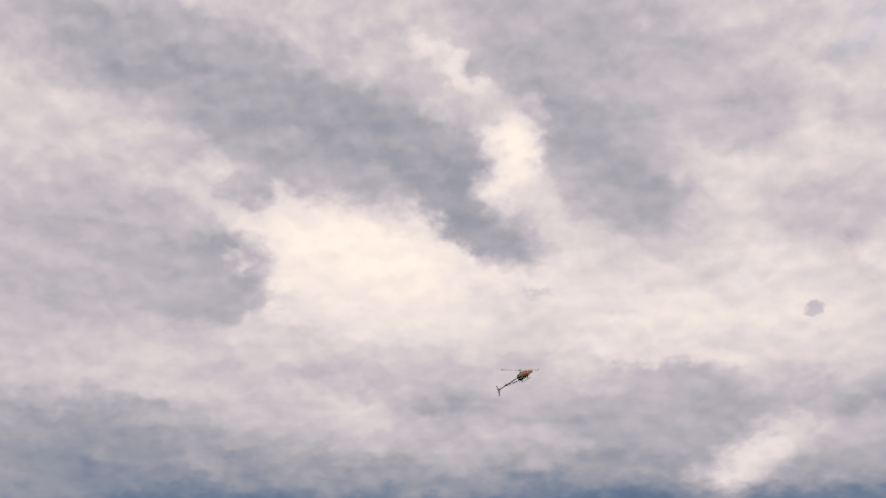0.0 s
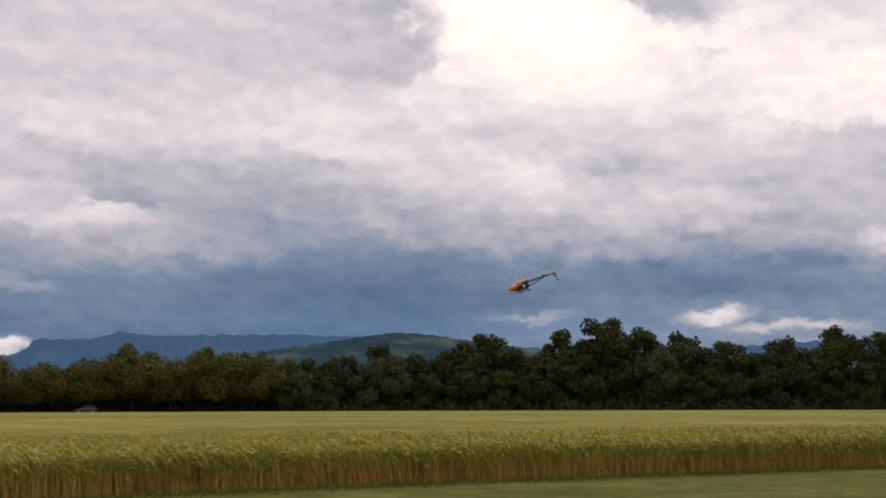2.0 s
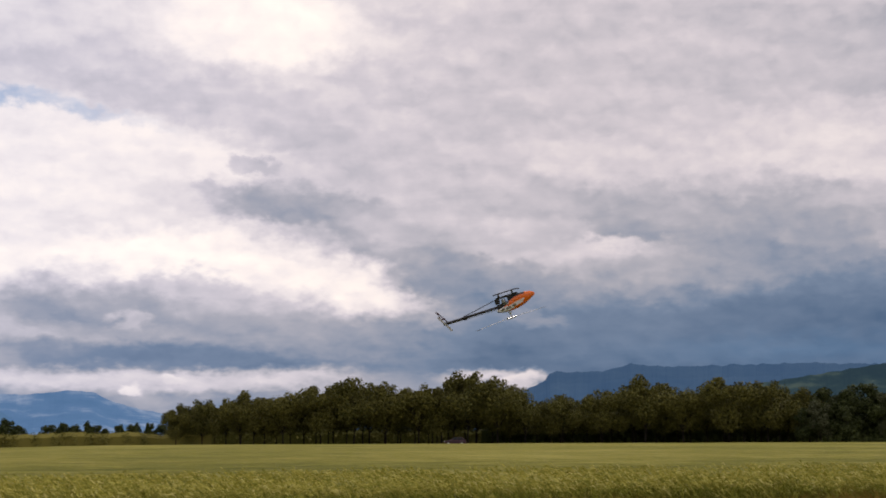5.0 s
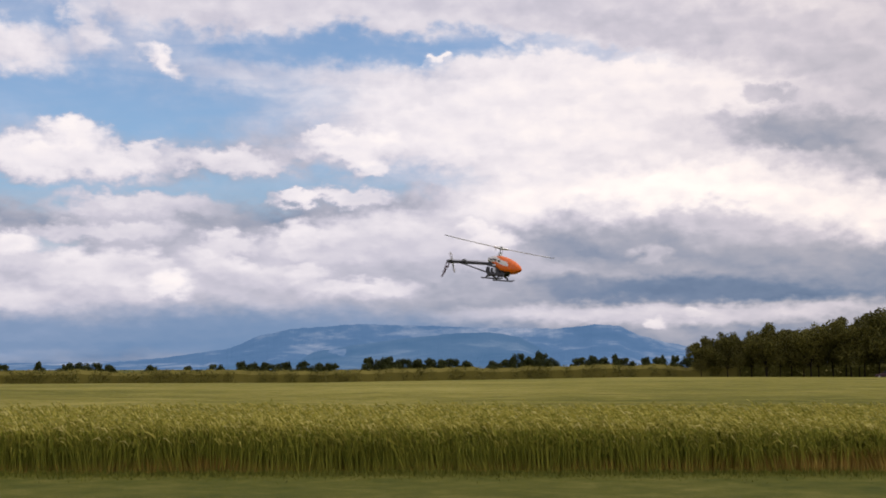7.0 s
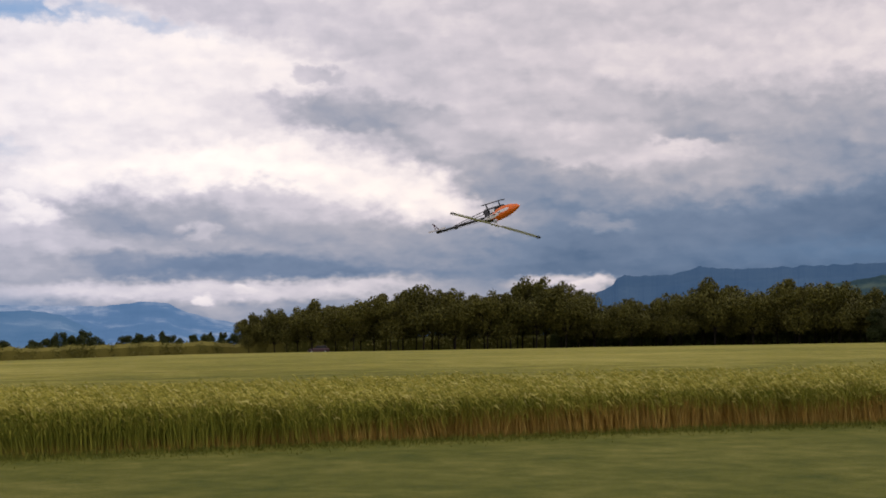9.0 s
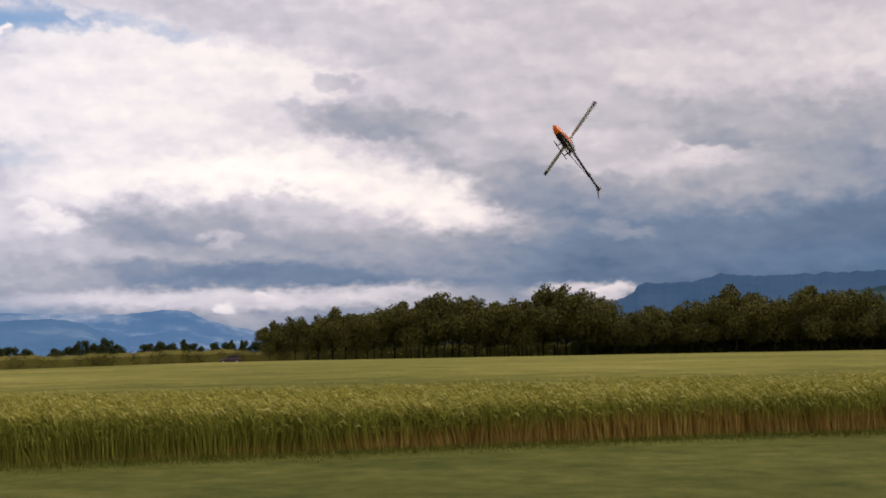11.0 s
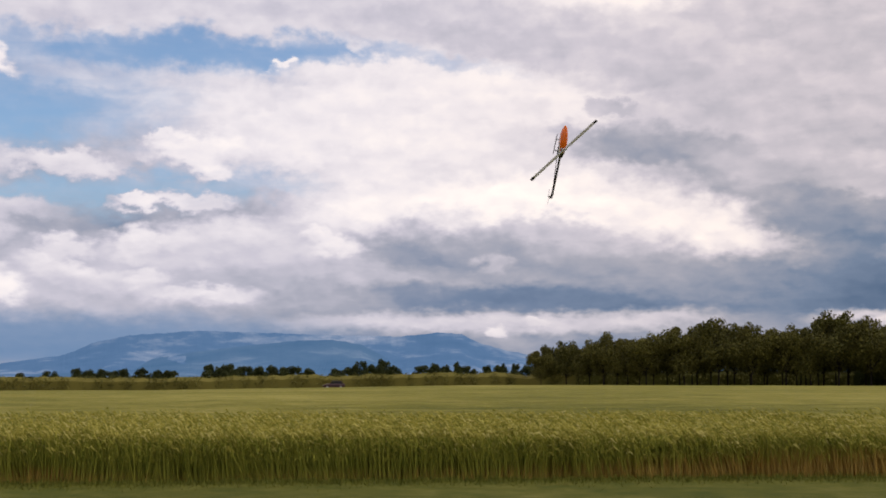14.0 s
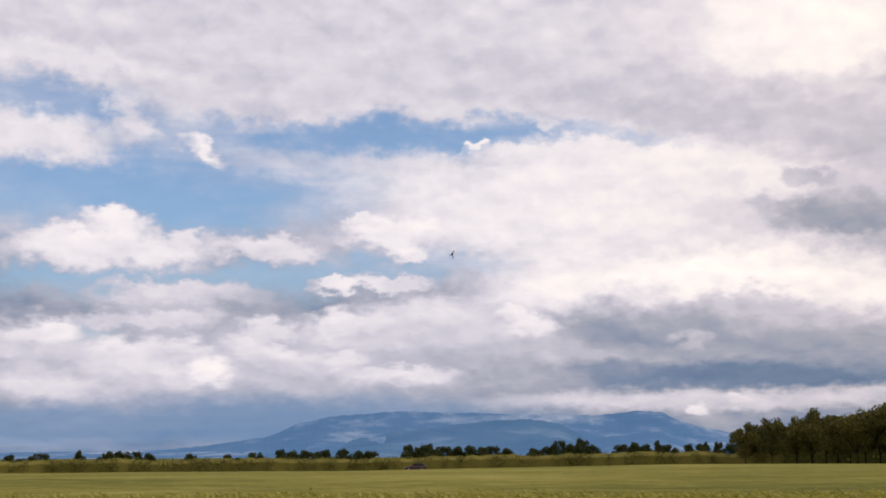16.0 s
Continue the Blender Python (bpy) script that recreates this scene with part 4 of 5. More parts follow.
def build_hedge():
    """Rank hedge and tall weeds beyond the road."""
    lobes = []
    for k in range(260):
        az = 39.0 + k * 0.145
        p = bearing(az, 262 + rng.uniform(-2, 2))
        hi = 3.1 + 0.6 * noise.noise((az * 0.5, 2, 0)) + 0.4 * noise.noise((az * 2.2, 5, 0))
        lobes += [(p.x, p.y, land(p.x, p.y) + hi * f, 1.0) for f in (0.25, 0.7)]
    v, f = leaf_cloud(5, lobes, 30000, 0.14)
    core(v, f, [(39.0 + k * 0.145, 2.9 + 0.6 * noise.noise(((39.0 + k * 0.145) * 0.5, 2, 0)) + 0.4 * noise.noise(((39.0 + k * 0.145) * 2.2, 5, 0))) for k in range(260)], 262)
    thing("hedge", from_arrays("hedge", v, f, [M["hedge"]]), "rank yellow-green hedge and tall weeds behind the lane", "hedge", kind="stuff")
    lobes = []
    for k in range(150):
        az = 40.2 - k * 0.19
        p = bearing(az, 300 + rng.uniform(-3, 3))
        lobes += [(p.x, p.y, land(p.x, p.y) + h, 1.5) for h in (0.9, 3.0)]
    v, f = leaf_cloud(6, lobes, 14000, 0.22)
    core(v, f, [(40.2 - k * 0.19, 3.6 + 0.6 * noise.noise((k * 0.3, 1, 0))) for k in range(150)], 300)
    thing("undergrowth", from_arrays("undergrowth", v, f, [M["hedge"]]), "yellow-green undergrowth behind the orchard trunks", "undergrowth", kind="stuff")
    # rank dark scrub shuts the wood at the ground
    lobes = []
    for k in range(190):
        az = 27 - k * 0.27
        p = bearing(az, (246 if az < 13 else 290) + rng.uniform(-1.5, 1.5))
        lobes.append((p.x, p.y, land(p.x, p.y) + 1.1, 1.7))
    v, f = leaf_cloud(8, lobes, 12000, 0.26)
    core(v, f, [(27.5 - k * 0.19, 4.2 + 0.6 * noise.noise((k * 0.3, 5, 0))) for k in range(280)], 297)
    thing("scrub", from_arrays("scrub", v, f, [M["wood"]]), "dark green scrub at the foot of the wood", "scrub", kind="stuff")


build_hedge()


def build_lane():
    verts, faces = [], []
    for k in range(121):
        az = 13.6 + k * 0.6
        for r, dz in ((244.4, 0.0), (245.6, 0.32), (250.4, 0.34), (252, 0.0)):
            p = bearing(az, r)
            verts.append((p.x, p.y, land(p.x, p.y) + dz))
    for k in range(120):
        faces += [(k * 4 + j, k * 4 + j + 1, k * 4 + j + 5, k * 4 + j + 4) for j in range(3)]
    thing("road", from_arrays("road", verts, faces, [M["road"], M["verge"]], [1, 0, 1] * 120), "narrow grey country lane with dry verges", "road", kind="structure")


build_lane()


# ---- the car on the lane ----
def build_car():
    """A hatchback, nose to +y, standing on z = 0."""
    car = new("car")
    tagged(car, "small dark maroon hatchback driving along the lane", "car")
    def section(y, half, lo, hi, r=0.12):
        return [(-half + r, y, lo), (half - r, y, lo), (half, y, lo + r), (half, y, hi - r), (half - r, y, hi), (-half + r, y, hi), (-half, y, hi - r), (-half, y, lo + r)]
    bm = bmesh.new()
    loft(bm, [section(2.02, 0.62, 0.32, 0.62), section(1.92, 0.76, 0.24, 0.72), section(1.3, 0.84, 0.2, 0.86), section(0.8, 0.85, 0.19, 0.95), section(-1.2, 0.85, 0.19, 0.97), section(-1.8, 0.82, 0.22, 0.96), section(-2.0, 0.74, 0.3, 0.9)])
    body = part("body", bm, M["carpaint"], car, smooth=False)
    bm = bmesh.new()
    loft(bm, [section(0.85, 0.74, 0.94, 0.98, 0.01), section(0.35, 0.64, 0.94, 1.36, 0.05), section(-0.3, 0.63, 0.94, 1.45, 0.06), section(-1.2, 0.62, 0.94, 1.42, 0.06), section(-1.75, 0.6, 0.94, 1.05, 0.03)])
    part("cabin_glass", bm, M["glass"], car, "dark car windows")
    bm = bmesh.new()
    slab(bm, [(-0.6, 0.28), (0.6, 0.28), (0.58, -1.25), (-0.58, -1.25)], 0.05, "z", 1.45)
    for x in (-0.66, 0.66):
        tube(bm, (x * 1.1, 0.78, 0.95), (x * 0.95, 0.3, 1.44), 0.035, n=6)
        tube(bm, (x * 1.0, -0.5, 0.95), (x * 0.97, -0.5, 1.44), 0.04, n=6)
        tube(bm, (x * 0.97, -1.72, 0.97), (x * 0.92, -1.2, 1.44), 0.06, n=6)
    part("roof", bm, M["carpaint"], car)
    for x in (-0.62, 0.62):
        bm = bmesh.new()
        slab(bm, [(-0.14, -0.07), (0.14, -0.07), (0.12, 0.07), (-0.12, 0.07)], 0.06, "y", 0)
        part("headlight", bm, M["lampglass"], car, "clear headlight", at=pose(x, 1.97, 0.64))
        bm = bmesh.new()
        slab(bm, [(-0.1, -0.12), (0.1, -0.12), (0.1, 0.12), (-0.1, 0.12)], 0.06, "y", 0)
        part("tail_light", bm, M["redlamp"], car, "red tail light", at=pose(x, -1.97, 0.78))
    for y, n in ((2.0, "front_bumper"), (-2.0, "rear_bumper")):
        bm = bmesh.new()
        slab(bm, [(-0.7, 0.26), (0.7, 0.26), (0.72, 0.5), (-0.72, 0.5)], 0.14, "y", y)
        part(n, bm, M["carpaint"], car)
    wheels = []
    for x in (-0.76, 0.76):
        for y in (1.28, -1.25):
            bm = bmesh.new()
            tube(bm, (-0.1, 0, 0), (0.1, 0, 0), 0.3, n=20)
            w = part("wheel", bm, M["rubber"], car, "black tyre on a steel rim", at=pose(x, y, 0.3))
            bm = bmesh.new()
            tube(bm, (-0.11, 0, 0), (0.11, 0, 0), 0.19, n=10)
            part("rim", bm, M["steel"], w)
            wheels.append((w, x, y))
    return car, wheels


# ---- the model helicopter ----
def ring(y, half, lo, hi, n=20, power=2.6):
    mid, h = (lo + hi) / 2, (hi - lo) / 2
    pts = []
    for k in range(n):
        a = k * math.tau / n
        c, s = math.cos(a), math.sin(a)
        pts.append((half * math.copysign(abs(c) ** (2 / power), c), y, mid + h * math.copysign(abs(s) ** (2 / power), s)))
    return pts


def build_helicopter():
    """Nose to +y, mast up +z, the middle of the boom's line at z = 0."""
    heli = new("model_helicopter")
    tagged(heli, "radio-controlled model helicopter with orange and white canopy, in aerobatic flight", "helicopter")
    # canopy
    bm = bmesh.new()
    line = [(0.408, 0.004, -0.052, -0.044), (0.4, 0.016, -0.066, -0.03), (0.375, 0.036, -0.085, -0.01), (0.33, 0.058, -0.104, 0.016), (0.27, 0.076, -0.117, 0.045), (0.2, 0.088, -0.122, 0.07),
            (0.13, 0.092, -0.115, 0.088), (0.06, 0.088, -0.085, 0.098), (0.0, 0.08, -0.045, 0.1), (-0.06, 0.068, -0.012, 0.096), (-0.12, 0.054, 0.012, 0.086), (-0.165, 0.04, 0.03, 0.07)]
    fine = []
    for (y0, a0, b0, c0), (y1, a1, b1, c1) in zip(line, line[1:]):
        fine += [(y0 + (y1 - y0) * f, a0 + (a1 - a0) * f, b0 + (b1 - b0) * f, c0 + (c1 - c0) * f) for f in (0, 0.34, 0.67)]
    fine.append(line[-1])
    loft(bm, [ring(y, w * 0.82, lo * 0.9, hi, 28) for y, w, lo, hi in fine])
    bm.normal_update()
    for f in bm.faces:
        c = f.calc_center_median()
        mid = 0.052 - 0.2 * max(0, c.y) - 0.12 * max(0, c.y) ** 2
        if c.y < 0.3 and abs(c.z - mid) < 0.034 * (1 - max(0, c.y) / 0.34) and abs(c.x) > 0.02:
            f.material_index = 1
        if f.normal.z < -0.45 and c.y < 0.27:
            f.material_index = 2
        if f.normal.z > 0.5 and c.y < 0.02 and abs(c.x) < 0.034:
            f.material_index = 2
    canopy = part("canopy", bm, [M["orange"], M["white"], M["carbon"]], heli, "glossy orange canopy with a white side band", smooth=True)
    for side in (-1, 1):
        for k, (y, w) in enumerate(((-0.08, 0.05), (0.0, 0.07), (0.085, 0.04))):
            bm = bmesh.new()
            z = 0.05 - 0.2 * max(0, y)
            slab(bm, [(y - w / 2, z - 0.008), (y + w / 2, z - 0.008 - w * 0.15), (y + w / 2, z + 0.008 - w * 0.15), (y - w / 2, z + 0.008)], 0.004, "x", side * (0.074 - 0.15 * max(0, 0.04 - y)))
            part("lettering_bar", bm, M["carbon"], canopy, "dark bar of lettering")
    # frame
    for side in (-1, 1):
        x = side * 0.036
        bm = bmesh.new()
        slab(bm, [(0.15, -0.02), (0.17, -0.06), (-0.15, -0.03), (-0.13, 0.03), (0.02, 0.05)], 0.006, "x", x)
        slab(bm, [(0.19, -0.105), (0.17, -0.132), (-0.13, -0.132), (-0.16, -0.1)], 0.006, "x", x)
        for a, b in ((0.14, 0.185), (0.02, 0.075), (-0.16, -0.09)):
            slab(bm, [(a, -0.105), (b, -0.105), (b - 0.01, -0.04), (a, -0.04)], 0.0064, "x", x)
        part("side_plate", bm, M["carbon"], heli, "black carbon side plate")
    bm = bmesh.new()
    slab(bm, [(-0.028, -0.128), (0.028, -0.128), (0.028, -0.07), (-0.028, -0.07)], 0.1, "y", 0.1)
    part("battery", bm, M["carbon"], heli)
    bm = bmesh.new()
    tube(bm, (0, -0.04, -0.09), (0, -0.04, -0.02), 0.03, n=14)
    part("motor", bm, M["steel"], heli, "round bare-metal motor")
    bm = bmesh.new()
    tube(bm, (0, 0, -0.025), (0, 0, -0.012), 0.07, n=22)
    part("main_gear", bm, M["steel"], heli)
    # landing gear
    for side in (-1, 1):
        bm = bmesh.new()
        x = side * 0.092
        tube(bm, (x, -0.16, -0.178), (x, 0.16, -0.178), 0.008, n=8)
        tube(bm, (x, 0.16, -0.178), (x, 0.215, -0.165), 0.008, 0.006, n=8)
        part("skid", bm, M["carbon"], heli, "black skid tube")
    for y in (0.11, -0.09):
        bm = bmesh.new()
        for side in (-1, 1):
            tube(bm, (side * 0.02, y, -0.135), (side * 0.066, y, -0.15), 0.013, 0.011, n=8)
            tube(bm, (side * 0.066, y, -0.15), (side * 0.092, y, -0.178), 0.011, 0.008, n=8)
        slab(bm, [(-0.03, y - 0.015), (0.03, y - 0.015), (0.03, y + 0.015), (-0.03, y + 0.015)], 0.012, "z", -0.137)
        part("skid_strut", bm, M["carbon"], heli)
    # tail
    bm = bmesh.new()
    tube(bm, (0, -0.1, 0), (0, -0.9, 0), 0.019, 0.018, n=12)
    part("tail_boom", bm, M["carbon"], heli, "black carbon tail boom")
    for side in (-1, 1):
        bm = bmesh.new()
        tube(bm, (side * 0.034, -0.13, -0.11), (side * 0.012, -0.64, -0.018), 0.006, n=7)
        part("boom_brace", bm, M["carbon"], heli)
    bm = bmesh.new()
    tube(bm, (0.012, -0.15, 0.03), (0.02, -0.88, 0.02), 0.003, n=6)
    part("push_rod", bm, M["steel"], heli)
    bm = bmesh.new()
    tube(bm, (0, -0.64, 0), (0, -0.61, 0), 0.027, n=12)
    slab(bm, [(-0.66, 0.0), (-0.59, 0.0), (-0.6, 0.035), (-0.65, 0.035)], 0.03, "x", 0)
    part("boom_clamp", bm, M["carbon"], heli)
    bm = bmesh.new()
    tube(bm, (0, -0.86, 0), (0, -0.94, 0), 0.024, 0.02, n=10)
    tube(bm, (0, -0.912, 0), (-0.05, -0.912, 0), 0.009, n=8)
    part("tail_gearbox", bm, M["carbon"], heli)
    bm = bmesh.new()
    slab(bm, [(-0.865, -0.01), (-0.885, -0.01), (-0.985, -0.185), (-0.975, -0.19)], 0.005, "x", 0.012)
    slab(bm, [(-0.925, -0.01), (-0.945, -0.01), (-0.99, -0.19), (-0.978, -0.188)], 0.005, "x", 0.012)
    slab(bm, [(-0.89, -0.06), (-0.945, -0.06), (-0.95, -0.08), (-0.9, -0.08)], 0.0054, "x", 0.012)
    slab(bm, [(-0.965, -0.165), (-0.99, -0.165), (-1.0, -0.2), (-0.985, -0.2)], 0.0062, "x", 0.012)
    part("tail_fin", bm, [M["finred"]], heli, "open forked tail fin with dark red trim")
    bm = bmesh.new()
    tube(bm, (-0.012, 0, 0), (0.012, 0, 0), 0.018, n=10)
    tail_rotor = part("tail_rotor", bm, M["steel"], heli, at=pose(-0.055, -0.912, 0))
    for s in (-1, 1):
        bm = bmesh.new()
        slab(bm, [(-0.013, s * 0.02), (0.013, s * 0.02), (0.015, s * 0.14), (-0.012, s * 0.14)], 0.003, "x", 0)
        part("tail_blade", bm, M["blade"], tail_rotor, "grey tail rotor blade")
    # mast and rotor
    bm = bmesh.new()
    tube(bm, (0, 0, 0.0), (0, 0, 0.19), 0.007, n=10)
    tube(bm, (0, 0, 0.105), (0, 0, 0.12), 0.032, 0.026, n=16)
    tube(bm, (0, 0, 0.125), (0, 0, 0.135), 0.022, n=16)
    part("mast", bm, M["steel"], heli, "bare metal mast with swashplate")
    bm = bmesh.new()
    tube(bm, (0, 0, -0.018), (0, 0, 0.018), 0.022, n=14)
    for s in (-1, 1):
        tube(bm, (s * 0.02, 0, 0), (s * 0.1, 0, 0), 0.014, 0.012, n=10)
        tube(bm, (s * 0.05, 0.03, -0.002), (s * 0.05, 0.03, -0.05), 0.003, n=6)
        slab(bm, [(s * 0.045, 0.0), (s * 0.06, 0.0), (s * 0.06, 0.035), (s * 0.045, 0.035)], 0.008, "z", 0)
    rotor = part("rotor_head", bm, M["steel"], heli, "bare metal rotor head", at=pose(0, 0, 0.19))
    for s in (-1, 1):
        bm = bmesh.new()
        def foil(x, c, z):
            return [(s * x, -0.45 * c, z), (s * x, -0.2 * c, z + 0.055 * c), (s * x, 0.15 * c, z + 0.06 * c), (s * x, 0.38 * c, z + 0.03 * c), (s * x, 0.45 * c, z), (s * x, 0.2 * c, z - 0.05 * c)]
        loft(bm, [foil(0.085, 0.034, 0), foil(0.13, 0.046, 0), foil(0.18, 0.055, 0.001), foil(0.5, 0.055, 0.006), foil(0.71, 0.055, 0.012), foil(0.765, 0.055, 0.014), foil(0.79, 0.045, 0.015)])
        bm.normal_update()
        for f in bm.faces:
            out = abs(f.calc_center_median().x)
            f.material_index = 2 if out > 0.715 else 1 if f.normal.z > 0.05 else 0
        part("rotor_blade", bm, [M["blade"], M["bladetop"], M["carbon"]], rotor, "white main rotor blade with a dark tip")
    return heli, rotor, tail_rotor


helicopter, rotor_head, tail_rotor = build_helicopter()
car, car_wheels = build_car()

